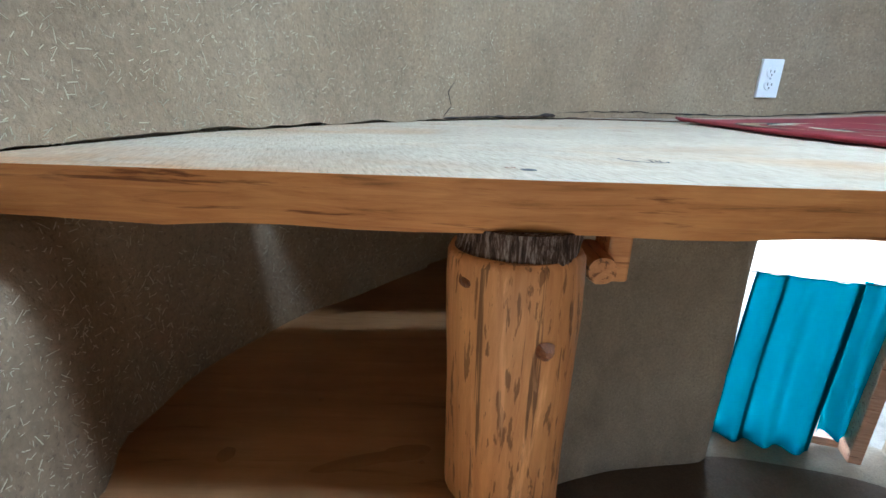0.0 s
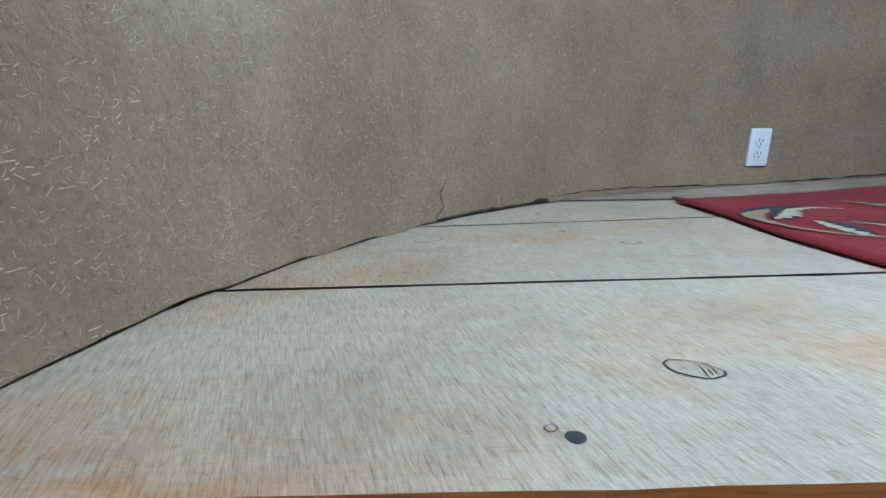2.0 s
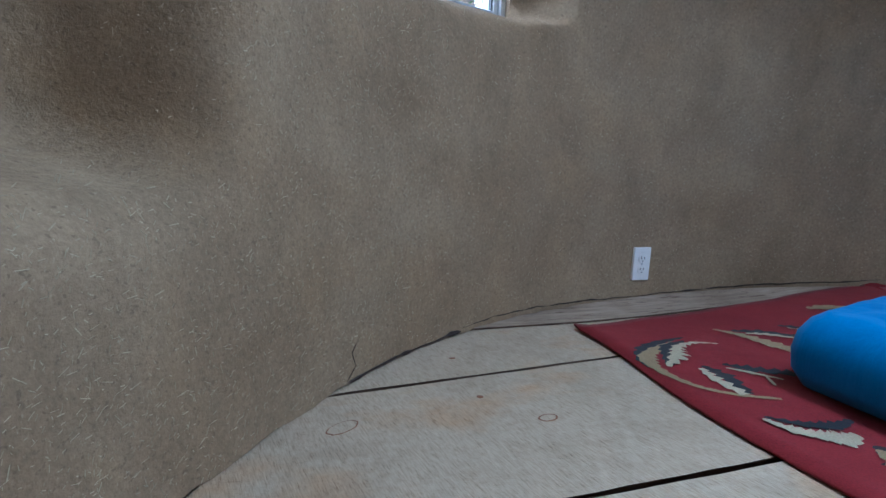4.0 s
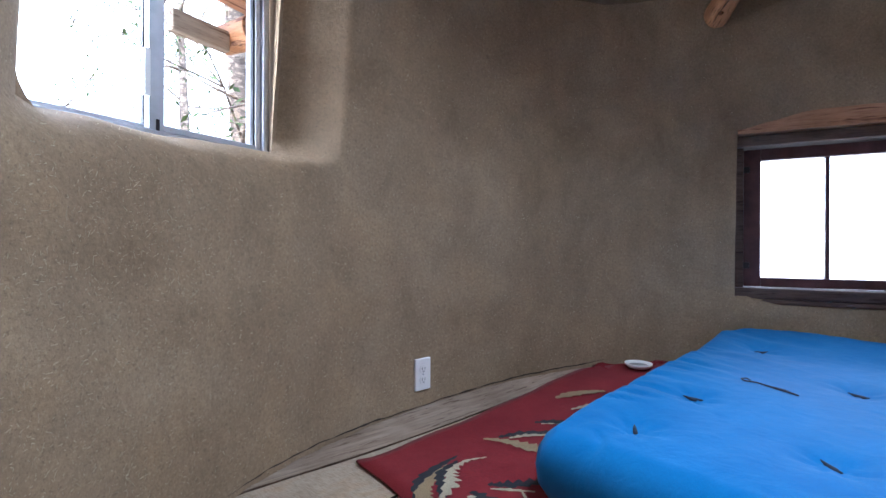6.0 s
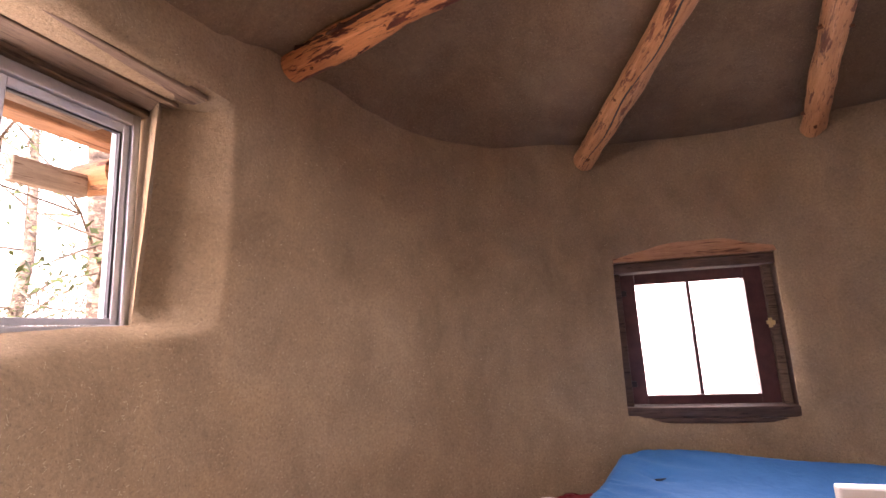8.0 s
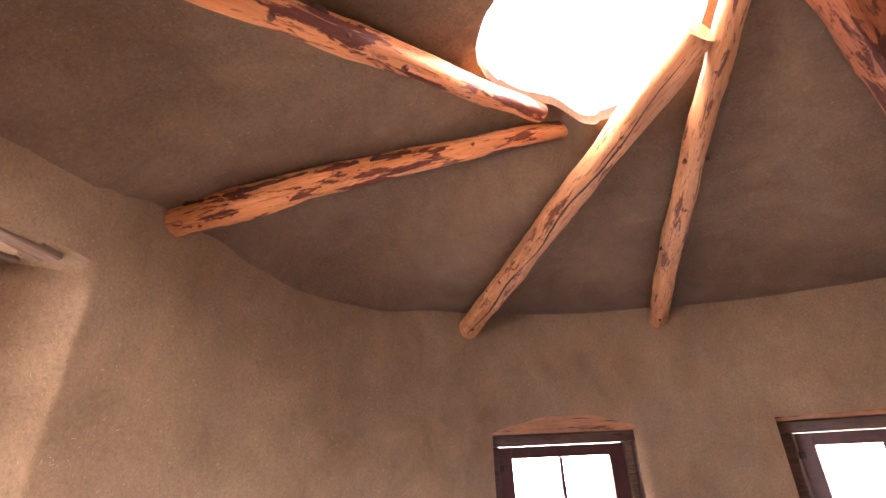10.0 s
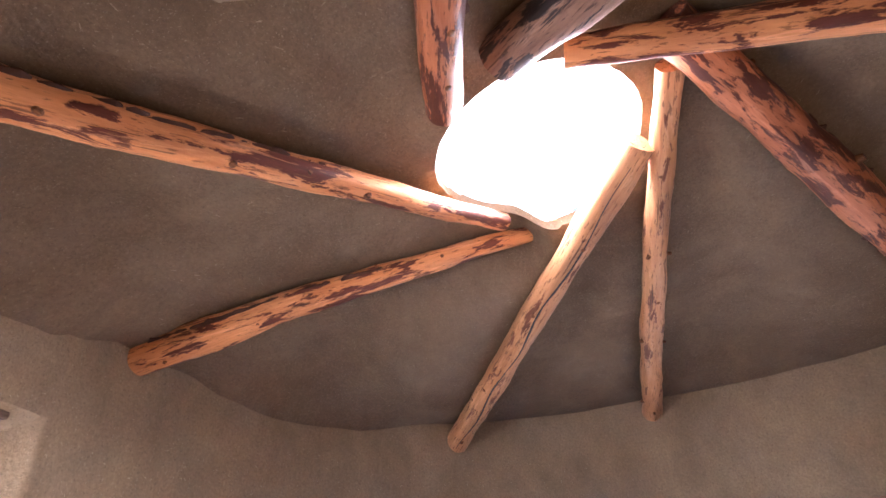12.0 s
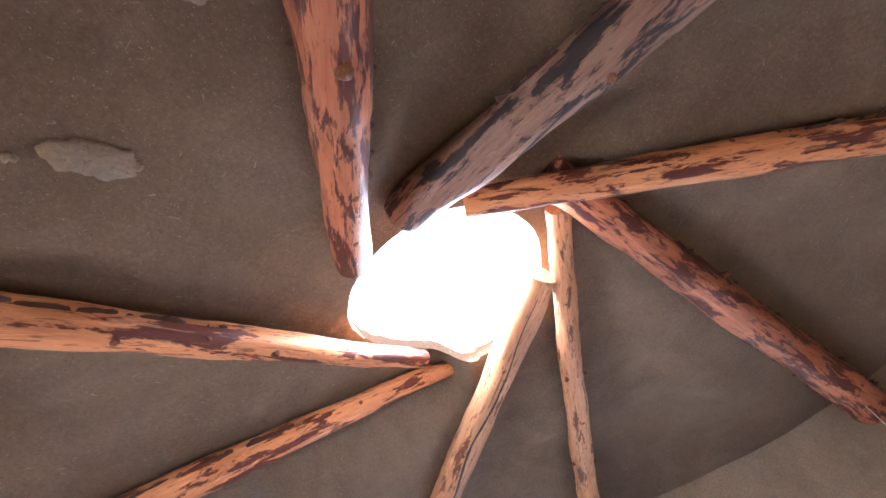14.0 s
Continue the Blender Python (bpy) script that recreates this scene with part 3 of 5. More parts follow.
plank(0, 0, LOFT - 0.042, LOFT + 0.002, 0.40, 2.2, lambda x: S3(x) + 0.002, lambda x: 1.6, platform, 4, face=GREYBOARD)
plank(0, 0, LOFT - 0.042, LOFT - 0.001, 0.66, 2.82, lambda x: -0.45, lambda x: 0.183, platform, 5)

# knots and drilled holes in the front board


def oval(name, x, y, a, b, turn, mat, z=LOFT + 0.0006, ring=0.0):
    bm = bmesh.new()
    n = 20
    vs = []
    for i in range(n):
        t = 2 * math.pi * i / n
        k = 1 + 0.12 * noise.noise(Vector((math.cos(t) * 2, math.sin(t) * 2, x * 9)))
        vs.append((a * k * math.cos(t), b * k * math.sin(t)))
    if ring:
        o = [bm.verts.new((p, q, 0)) for p, q in vs]
        i2 = [bm.verts.new((p * (1 - ring), q * (1 - ring), 0.0003)) for p, q in vs]
        for i in range(n):
            bm.faces.new((o[i], o[(i + 1) % n], i2[(i + 1) % n], i2[i]))
    else:
        o = [bm.verts.new((p, q, 0)) for p, q in vs]
        c = bm.verts.new((0, 0, 0.0008))
        for i in range(n):
            bm.faces.new((o[i], o[(i + 1) % n], c))
    return part(name, bm, mat, platform, m=pose(x, y, z, 0, 0, turn))


oval("bolt_hole", 0.184, 0.246, 0.0072, 0.0066, 0, SLOT)
oval("screw_hole", 0.170, 0.256, 0.0055, 0.0040, 20, KNOT, ring=0.3)
oval("knot", 0.312, 0.329, 0.024, 0.015, -25, SLOT, ring=0.10)
for dx, a in ((0.006, 0.011), (0.011, 0.007), (0.015, 0.006)):
    oval("knot_check", 0.312 + dx, 0.324, 0.0006, a, -8, SLOT)
oval("knot", 0.453, 0.763, 0.020, 0.012, 10, KNOT, ring=0.2)
oval("knot", 0.10, 0.80, 0.030, 0.016, 30, KNOT, ring=0.1)
oval("knot", 0.36, 0.86, 0.007, 0.006, 0, KNOT)
oval("knot", 0.36, 1.05, 0.008, 0.005, 0, KNOT)


def log_part(name, pts, radii, mat, parent, sides=18, wob=0.09, seed=0.0, label=""):
    """A log as a mesh whose local X runs along it."""
    a, b = Vector(pts[0]), Vector(pts[-1])
    d = (b - a).normalized()
    m = Matrix.Translation(a) @ d.to_track_quat('X', 'Z').to_matrix().to_4x4()
    inv = m.inverted()
    bm = bmesh.new()
    tube(bm, [inv @ Vector(p) for p in pts], radii, sides, wob, seed)
    ob = part(name, bm, mat, parent, label, True, m)
    ob.data.set_sharp_from_angle(angle=radians(60))
    return ob


def under(ob, parent, m):
    """Sets ob, a child of parent, at the world pose m."""
    ob.matrix_basis = parent.matrix_basis.inverted() @ m
    return ob


zs = [0.0, 0.4, 0.9, 1.3, 1.5, 1.62, 1.72, 1.8, 1.86, 1.90, 1.922, 1.928]
post = log_part("post", [(0.184 + 0.010 * (1.93 - z), 0.275 + 0.004 * math.sin(z * 3), z) for z in zs],
                [0.054, 0.055, 0.057, 0.058, 0.0585, 0.059, 0.060, 0.062, 0.0635, 0.0635, 0.0625, 0.059], POST, platform, 36, 0.10, 3.0, "peeled knotty log post")
bm = bmesh.new()
tube(bm, [(0, 0, 0), (0, 0, 0.006), (0, 0, 0.022), (0, 0, 0.0265)], [0.0585, 0.0575, 0.0570, 0.0575], 64, 0.10, 5.0, freq=60)
under(part("saw_cut_collar", bm, RING, post, "rough dark sawn collar under the boards"), post, pose(0.186, 0.275, 1.925))
bm = bmesh.new()
tube(bm, [(0, 0, 0), (0.006, 0, 0), (0.011, 0, 0.001)], [0.0085, 0.0065, 0.003], 14, 0.3, 2.0, freq=90)
under(part("knot", bm, KNOT, post), post, pose(0.204, 0.213, 1.853, 0, 0, -80))
bm = bmesh.new()
tube(bm, [(-0.004, 0, 0), (0.0005, 0, 0), (0.0015, 0, 0.001)], [0.011, 0.008, 0.004], 14, 0.3, 6.0, freq=60)
under(part("knot", bm, KNOT, post), post, pose(0.137, 0.233, 1.908, 0, 0, -130))
log_part("joist_end", [(0.305, 0.372, 1.866), (0.305, 0.385, 1.866), (0.305, 0.44, 1.867)], [0.017, 0.019, 0.019], POST, platform, 16, 0.1, 9.0)
part("joist_block", boxes((0.314, 0.343, 0.388, 0.440, 1.846, 1.9565), bevel=0.004), EDGE, platform)

# lower shelf fixed against the wall
bm = bmesh.new()
rows = []
n = 40
for i in range(n + 1):
    y = -0.02 + (1.16 + 0.02) * i / n
    xl = CX - math.sqrt(max(0.0, (RW + 0.03) ** 2 - (y - CY) ** 2))
    xr = 0.235
    rows.append([bm.verts.new((xl, y, 1.66)), bm.verts.new((xr, y, 1.66)), bm.verts.new((xr, y, 1.625)), bm.verts.new((xl, y, 1.625))])
for a, b in zip(rows, rows[1:]):
    for k in range(4):
        bm.faces.new((a[k], a[(k + 1) % 4], b[(k + 1) % 4], b[k]))
bm.faces.new(rows[0])
bm.faces.new(list(reversed(rows[-1])))
bmesh.ops.recalc_face_normals(bm, faces=bm.faces)
shelf = part("lower_shelf", bm, SHELF)
tagged(shelf, "brown wooden shelf built into the curved wall under the platform", "shelf")

STAIN = grain_wood("stained_shelf", (0.30, 0.15, 0.055), (0.37, 0.195, 0.08), 0.5, 3, 0.2)
for x, y, a, b, turn in ((0.030, 0.290, 0.055, 0.010, 17), (0.080, 0.304, 0.030, 0.013, 12), (-0.123, 0.296, 0.010, 0.012, 0), (0.10, 0.29, 0.003, 0.003, 0), (-0.04, 0.40, 0.004, 0.005, 0)):
    _o = oval("stain", x, y, a, b, turn, STAIN, 1.6606)
    _o.parent = shelf

# earth bench below the curtained window
bm = bmesh.new()
inn, out = [], []
for i in range(41):
    d = 45 + (130 - 45) * i / 40
    for lst, r in ((inn, RW - 0.42), (out, RW + 0.03)):
        p = at_wall(d, r, 0)
        lst.append((bm.verts.new(p), bm.verts.new((p.x, p.y, 0.62 + 0.01 * noise.noise(p * 3)))))
for i in range(40):
    bm.faces.new((inn[i][0], inn[i + 1][0], inn[i + 1][1], inn[i][1]))
    bm.faces.new((inn[i][1], inn[i + 1][1], out[i + 1][1], out[i][1]))
    bm.faces.new((out[i][1], out[i + 1][1], out[i + 1][0], out[i][0]))
for q in (0, 40):
    bm.faces.new((inn[q][0], inn[q][1], out[q][1], out[q][0]))
tagged(part("earth_bench", bm, DARKEARTH), "dark built-in earthen bench below the curtained window", "bench", kind="structure")

# ---- roof beams ----
BEAM_LOOKS = [
    (BEAM, "peeled round roof beam mottled orange and dark red bark"),
    (BEAM, "slim curved roof beam with dark bark streaks"),
    (BEAM_PALE, "pale peeled roof beam with a long drying crack"),
    (BEAM_PALE, "pale knotty roof beam with branch stubs"),
    (BEAM_RED, "thick reddish roof beam with a large cut branch"),
    (BEAM, "peeled roof beam with a ragged upper edge"),
    (BEAM_DARK, "broad weathered dark grey roof beam"),
    (BEAM_RED, "thick red-brown roof beam tapering towards the roof light"),
]


def roof_beam(i):
    mat, label = BEAM_LOOKS[i]
    r0, r1 = BEAMS[i][4:]
    n = 64
    pts, rad = [], []
    for k in range(n + 1):
        s = -0.07 + (1.07 + (0.09, 0.36, 0.0, 0.0, 0.03, 0.06, 0.10, 0.04)[i]) * k / n
        pts.append(beam_axis(i, s) + Vector((0.004 * noise.noise(Vector((s * 6, i * 3.1, 0))), 0.004 * noise.noise(Vector((s * 6, i * 3.1, 3))), 0.005 * noise.noise(Vector((s * 6, i * 3.1, 5))))))
        rad.append((r0 + (r1 - r0) * s) * (1 + 0.07 * noise.noise(Vector((s * 9, i * 2.3, 8))) + 0.05 * noise.noise(Vector((s * 32, i * 2.3, 1)))))
    top = thing("roof_beam", Matrix.Identity(4), label, "beam", "beams of the spiral roof")
    ob = log_part("log", pts, rad, mat, top, 28, 0.16, i * 4.0)
    if i in (5, 6, 7):
        # the upper ends are cut round to the rim of the roof light
        inv = ob.matrix_basis.inverted()
        for v in ob.data.vertices:
            w = ob.matrix_basis @ v.co
            dx, dy = w.x - OX, w.y - OY
            q = math.hypot(dx, dy)
            if q < OR - 0.006:
                k = (OR - 0.006) / q
                v.co = inv @ Vector((OX + dx * k, OY + dy * k, w.z))
    return top, pts, rad


def beam_knot(top, pts, rad, s, ang, size, mat=KNOT, out=0.010):
    k = int(s * (len(pts) - 1))
    p, d = pts[k], (pts[k + 1] - pts[k]).normalized()
    side = d.cross(Vector((0, 0, 1))).normalized()
    up = side.cross(d)
    q = side * math.cos(radians(ang)) + up * math.sin(radians(ang))
    bm = bmesh.new()
    st = p + q * (rad[k] - 0.006)
    tube(bm, [st, st + q * 0.006, st + q * (0.004 + out)], [size * 1.25, size * 0.9, size * 0.6], 12, 0.25, s * 30, freq=70)
    ob = part("knot", bm, mat, top, smooth=True)
    ob.data.set_sharp_from_angle(angle=radians(50))


built = []
for i in range(len(BEAMS)):
    built.append(roof_beam(i))
for i, s, ang, size in [(0, 0.50, -70, 0.010), (0, 0.70, -80, 0.011), (0, 0.33, -60, 0.008), (1, 0.17, -70, 0.007), (1, 0.50, 40, 0.007), (1, 0.62, -20, 0.008),
                        (2, 0.10, -70, 0.009), (2, 0.34, -30, 0.008), (2, 0.28, -5, 0.009), (2, 0.62, -50, 0.009), (3, 0.10, -80, 0.008), (3, 0.13, -10, 0.009),
                        (3, 0.40, -150, 0.007), (3, 0.42, -20, 0.010), (3, 0.66, -170, 0.008), (3, 0.68, -40, 0.008), (4, 0.66, -168, 0.016), (4, 0.88, 170, 0.009),
                        (4, 0.45, -60, 0.010), (5, 0.70, -10, 0.012), (5, 0.66, 175, 0.009), (6, 0.66, -80, 0.011), (7, 0.62, -80, 0.011), (7, 0.8, -70, 0.011)]:
    beam_knot(*built[i], s, ang, size, out=0.022 if size > 0.013 and i == 4 else (0.014 if i == 3 else 0.006))



def bark_fringe(top, pts, rad, ang, s0, s1, seed):
    """Ragged strip of loose bark left along a beam's shoulder."""
    rng = random.Random(seed)
    bm = bmesh.new()
    n = len(pts) - 1
    a0, a1 = int(s0 * n), int(s1 * n)
    prev = None
    for k in range(a0, a1 + 1):
        d = (pts[min(k + 1, n)] - pts[k - 1]).normalized()
        side = d.cross(Vector((0, 0, 1))).normalized()
        up = side.cross(d)
        for half in (0, 1):
            p = pts[k].lerp(pts[min(k + 1, n)], half * 0.5)
            q = side * math.cos(radians(ang)) + up * math.sin(radians(ang))
            w = d.cross(q)
            lo = rad[k] * 0.93
            hi = rad[k] + (rng.uniform(-0.004, 0.006) if rng.random() < 0.8 else rng.uniform(0.006, 0.014))
            col = [bm.verts.new(p + q * lo + w * 0.007), bm.verts.new(p + q * hi + w * 0.0015), bm.verts.new(p + q * hi - w * 0.0015), bm.verts.new(p + q * lo - w * 0.007)]
            if prev:
                for j in range(3):
                    bm.faces.new((prev[j], col[j], col[j + 1], prev[j + 1]))
            prev = col
    bmesh.ops.recalc_face_normals(bm, faces=bm.faces)
    part("bark", bm, BARKEDGE, top, "ragged strip of dark bark")


BARKEDGE = plain("loose_bark", (0.075, 0.032, 0.02), 0.9, vary=0.4)
for i, ang, s0, s1 in [(0, 8, 0.12, 0.62), (0, 172, 0.2, 0.5), (7, 10, 0.08, 0.80), (7, 168, 0.1, 0.6), (4, 170, 0.10, 0.75), (4, 12, 0.12, 0.5), (5, 8, 0.10, 0.85),
                       (5, 172, 0.2, 0.6), (6, 6, 0.1, 0.8), (6, 172, 0.1, 0.8), (1, 170, 0.15, 0.7), (1, 10, 0.1, 0.5)]:
    bark_fringe(*built[i], ang, s0, s1, i * 7 + int(ang))
# more cut knots on the mottled beams
for i, s, ang, size in [(0, 0.18, -75, 0.009), (0, 0.60, -35, 0.008), (7, 0.45, -60, 0.012), (7, 0.30, -95, 0.011), (7, 0.92, -80, 0.009), (1, 0.30, -60, 0.008), (1, 0.42, -90, 0.007),
                        (5, 0.45, -70, 0.012), (5, 0.30, -95, 0.010), (6, 0.45, -70, 0.013), (4, 0.30, -75, 0.011), (2, 0.80, -80, 0.008), (3, 0.85, -70, 0.008), (3, 0.55, -90, 0.007)]:
    beam_knot(*built[i], s, ang, size, out=0.005)

# long drying crack of the pale beam
bm = bmesh.new()
_top, _pts, _rad = built[2]
_line = []
for k in range(3, len(_pts) - 2):
    d = (_pts[k + 1] - _pts[k]).normalized()
    sd_ = d.cross(Vector((0, 0, 1))).normalized()
    a = radians(-72 + 10 * math.sin(k * 0.35))
    _line.append(_pts[k] + (sd_ * math.cos(a) + sd_.cross(d) * math.sin(a)) * (_rad[k] * 1.012))
tube(bm, _line, [0.0010 + 0.0030 * math.sin(math.pi * k / (len(_line) - 1)) for k in range(len(_line))], 6, 0.5, 3.0, freq=40)
part("crack", bm, SLOT, _top)

# pale repairs in the ceiling plaster


def ceiling_patch(x, y, a, b, turn, seed):
    bm = bmesh.new()
    n = 64
    ring, inner = [], []
    for i in range(n):
        t = 2 * math.pi * i / n
        k = 1 + 0.28 * noise.noise(Vector((math.cos(t) * 1.6, math.sin(t) * 1.6, seed))) + 0.16 * noise.noise(Vector((math.cos(t) * 6, math.sin(t) * 6, seed)))
        p, q = a * k * math.cos(t), b * k * math.sin(t)
        c, s = math.cos(radians(turn)), math.sin(radians(turn))
        px, py = x + p * c - q * s, y + p * s + q * c
        z = ceiling_z(px, py)[0]
        ring.append(bm.verts.new((px, py, z + 0.002)))
        px, py = x + 0.93 * (p * c - q * s), y + 0.93 * (p * s + q * c)
        inner.append(bm.verts.new((px, py, ceiling_z(px, py)[0] - 0.007)))
    for i in range(n):
        bm.faces.new((ring[i], ring[(i + 1) % n], inner[(i + 1) % n], inner[i]))
    c = bm.verts.new((x, y, ceiling_z(x, y)[0] - 0.004))
    for i in range(n):
        bm.faces.new((inner[i], inner[(i + 1) % n], c))
    ob = part("plaster_patch", bm, PATCH, smooth=True)
    return tagged(ob, "pale grey patch of repair plaster on the ceiling", "patch", kind="structure")


ceiling_patch(0.354, 0.446, 0.064, 0.029, -33, 1.0)
ceiling_patch(0.215, 0.175, 0.036, 0.020, -50, 4.0)
ceiling_patch(0.292, 0.512, 0.009, 0.006, 0, 9.0)

# ---- windows ----


def casement(name, centre, right, label):
    """Maroon casement with two panes in a dark jamb; local x to the right from inside, y outward."""
    rx = Vector((*right, 0)).normalized()
    out = Vector((-rx.y, rx.x, 0))
    m = Matrix(((rx.x, out.x, 0, centre[0]), (rx.y, out.y, 0, centre[1]), (0, 0, 1, 0), (0, 0, 0, 1)))
    top = thing(name, m, label, "window", "casement windows of the round wall", "structure")
    part("jamb", boxes((-0.365, -0.312, -0.07, 0.05, 2.36, 3.049), bevel=0.004), JAMB, top)
    part("jamb", boxes((0.358, 0.43, -0.09, 0.05, 2.36, 3.049), bevel=0.004), JAMB, top)
    part("head", boxes((-0.385, 0.45, -0.10, 0.05, 3.05, 3.098), bevel=0.006), JAMB, top)
    part("sill", boxes((-0.42, 0.45, -0.10, 0.06, 2.375, 2.422), (-0.37, 0.41, -0.098, 0.04, 2.352, 2.373), bevel=0.004), JAMB, top)
    part("stop", boxes((0.321, 0.356, -0.045, 0.02, 2.423, 3.049), bevel=0.003), OLDWOOD, top)
    sash = part("sash", boxes((-0.308, -0.242, -0.03, 0.02, 2.425, 3.046), (0.242, 0.318, -0.03, 0.02, 2.425, 3.046),
                              (-0.242, 0.242, -0.03, 0.02, 2.425, 2.466), (-0.242, 0.242, -0.03, 0.02, 2.994, 3.046), bevel=0.003), FRAME, top, "maroon painted sash")
    part("glazing_bar", boxes((-0.008, 0.008, -0.022, 0.015, 2.4665, 2.9935), bevel=0.002), FRAME, sash)
    for x0, x1 in ((-0.2415, -0.0085), (0.0085, 0.2415)):
        p = part("pane", boxes((x0, x1, -0.004, 0.0, 2.4665, 2.9935)), GLASS, sash)
        p.visible_shadow = False
    for z in (2.52, 2.955):
        part("hinge", boxes((-0.325, -0.285, -0.040, -0.031, z - 0.014, z + 0.014), bevel=0.003), IRON, sash)
    bm = boxes((-0.008, 0.008, -0.008, 0.0, -0.022, 0.022), (-0.018, 0.018, -0.014, -0.008, -0.006, 0.010), (-0.006, 0.012, -0.022, -0.014, -0.012, 0.002), bevel=0.002)
    part("latch", bm, BRASS, sash, "small worn brass latch", m=pose(0.316, -0.046, 2.78))
    # arched wooden lintel in the plaster above
    bm = bmesh.new()
    lo, hi = [], []
    for k in range(13):
        s = k / 12
        x = -0.365 + 0.76 * s
        h = 0.020 + 0.066 * math.sin(math.pi * min(1, max(0, s))) ** 0.55
        lo.append((bm.verts.new((x, -0.135, 3.101)), bm.verts.new((x, 0.05, 3.101))))
        hi.append((bm.verts.new((x, -0.128, 3.101 + h)), bm.verts.new((x, 0.05, 3.101 + h))))
    for k in range(12):
        bm.faces.new((lo[k][0], lo[k + 1][0], hi[k + 1][0], hi[k][0]))
        bm.faces.new((lo[k][1], hi[k][1], hi[k + 1][1], lo[k + 1][1]))
        bm.faces.new((lo[k][0], lo[k][1], lo[k + 1][1], lo[k + 1][0]))
        bm.faces.new((hi[k][0], hi[k + 1][0], hi[k + 1][1], hi[k][1]))
    bm.faces.new((lo[0][0], hi[0][0], hi[0][1], lo[0][1]))
    bm.faces.new((lo[12][0], lo[12][1], hi[12][1], hi[12][0]))
    part("lintel", bm, LINTEL, top, "orange wooden lintel with an arched top")
    lamp_at = m @ Vector((0, 0.10, 2.73))
    area_lamp(name + "_sky", look(lamp_at, lamp_at - out - Vector((0, 0, 0.35))), 0.60, 0.66, 1.5, (0.95, 0.98, 1.0))
    return top


casement("window_1", (2.725, 0.626), (0.43, -0.903), "maroon wooden casement window with two bright panes")
casement("window_2", (2.875, -0.72), (-0.31, -0.95), "maroon wooden casement window beside the mattress")

# the entrance behind lets daylight into the lower room
_c = at_wall(-132.5, RW + 0.3, 1.0)
area_lamp("entrance_sky", look(_c, (CX, CY, 1.3)), 0.95, 1.7, 1.4, (1.0, 0.97, 0.93))

# aluminium sliding window high in a deep reveal
m3 = Matrix(((0.93, -0.365, 0, 0.602), (0.365, 0.93, 0, 1.480), (0, 0, 1, 0), (0, 0, 0, 1)))
slider = thing("window_3", m3, "aluminium sliding window in a deep mud-plastered reveal", "window", kind="structure")
part("frame", boxes((-0.026, -0.004, -0.02, 0.06, 2.83, 3.43), (-0.72, -0.69, -0.02, 0.06, 2.83, 3.43), (-0.69, -0.026, -0.02, 0.06, 3.398, 3.43), (-0.69, -0.026, -0.02, 0.06, 2.83, 2.872), bevel=0.003), ALU, slider)
for x0, x1, y in ((-0.34, -0.028, 0.0), (-0.688, -0.315, 0.027)):
    w = 0.028
    sash = part("sash", boxes((x0, x0 + w + 0.008, y - 0.011, y + 0.011, 2.874, 3.396), (x1 - w * 0.6, x1, y - 0.011, y + 0.011, 2.874, 3.396),
                              (x0 + w + 0.008, x1 - w * 0.6, y - 0.011, y + 0.011, 3.374, 3.396), (x0 + w + 0.008, x1 - w * 0.6, y - 0.011, y + 0.011, 2.874, 2.890), bevel=0.002), ALU, slider)
    part("seal", boxes((x1 - w * 0.6 - 0.006, x1 - w * 0.6 - 0.0005, y - 0.006, y + 0.006, 2.8905, 3.3735), (x0 + w + 0.009, x1 - w * 0.6 - 0.007, y - 0.006, y + 0.006, 3.368, 3.3735)), RUBBER, sash)
    p = part("pane", boxes((x0 + w + 0.009, x1 - w * 0.6 - 0.007, y - 0.002, y + 0.002, 2.8905, 3.3675)), GLASS, sash)
    p.visible_shadow = False
part("pull", boxes((-0.355, -0.341, -0.022, -0.008, 2.95, 3.06), bevel=0.002), WHITE, slider)
part("track_screw", boxes((-0.325, -0.317, -0.016, -0.0115, 2.87, 2.90), bevel=0.002), IRON, slider)

area_lamp("window_3_sky", look(m3 @ Vector((-0.50, 0.22, 3.16)), m3 @ Vector((0.10, -0.26, 3.02))), 0.40, 0.50, 3.0, (0.95, 0.98, 1.0))

# old boards over the deep reveal
beamer = thing("reveal_lintel", m3, "old grey-brown lintel boards over the sliding window", "lintel", kind="structure")
part("board", boxes((-0.70, 0.055, -0.190, -0.118, 3.468, 3.575), bevel=0.006), OLDWOOD, beamer)
part("board", boxes((-0.70, 0.030, -0.114, -0.024, 3.455, 3.56), bevel=0.006), OLDWOOD, beamer)
part("board", boxes((-0.70, 0.02, -0.0235, 0.20, 3.44, 3.55), bevel=0.004), OLDWOOD, beamer)

# curtained window of the lower room
mc = Matrix(((0.95, 0.309, 0, 1.62), (-0.309, 0.95, 0, 1.60), (0, 0, 1, 0), (0, 0, 0, 1)))
low = thing("window_4", mc, "lower window with timber frame and a teal curtain before it", "window", kind="structure")
part("frame", boxes((-0.36, -0.325, 0.03, 0.09, 0.62, 1.76), (0.29, 0.34, -0.06, 0.09, 0.62, 1.76), (-0.325, 0.29, 0.03, 0.09, 0.62, 0.66), (-0.325, 0.29, 0.03, 0.09, 1.72, 1.76), bevel=0.004), LINTEL, low)
p = part("pane", boxes((-0.324, 0.289, 0.055, 0.06, 0.661, 1.719)), GLASS, low)
p.visible_shadow = False
area_lamp("window_4_sky", look(mc @ Vector((-0.02, 0.16, 1.25)), mc @ Vector((-0.02, -1, 1.05))), 0.62, 0.95, 0.13, (0.95, 0.98, 1.0))


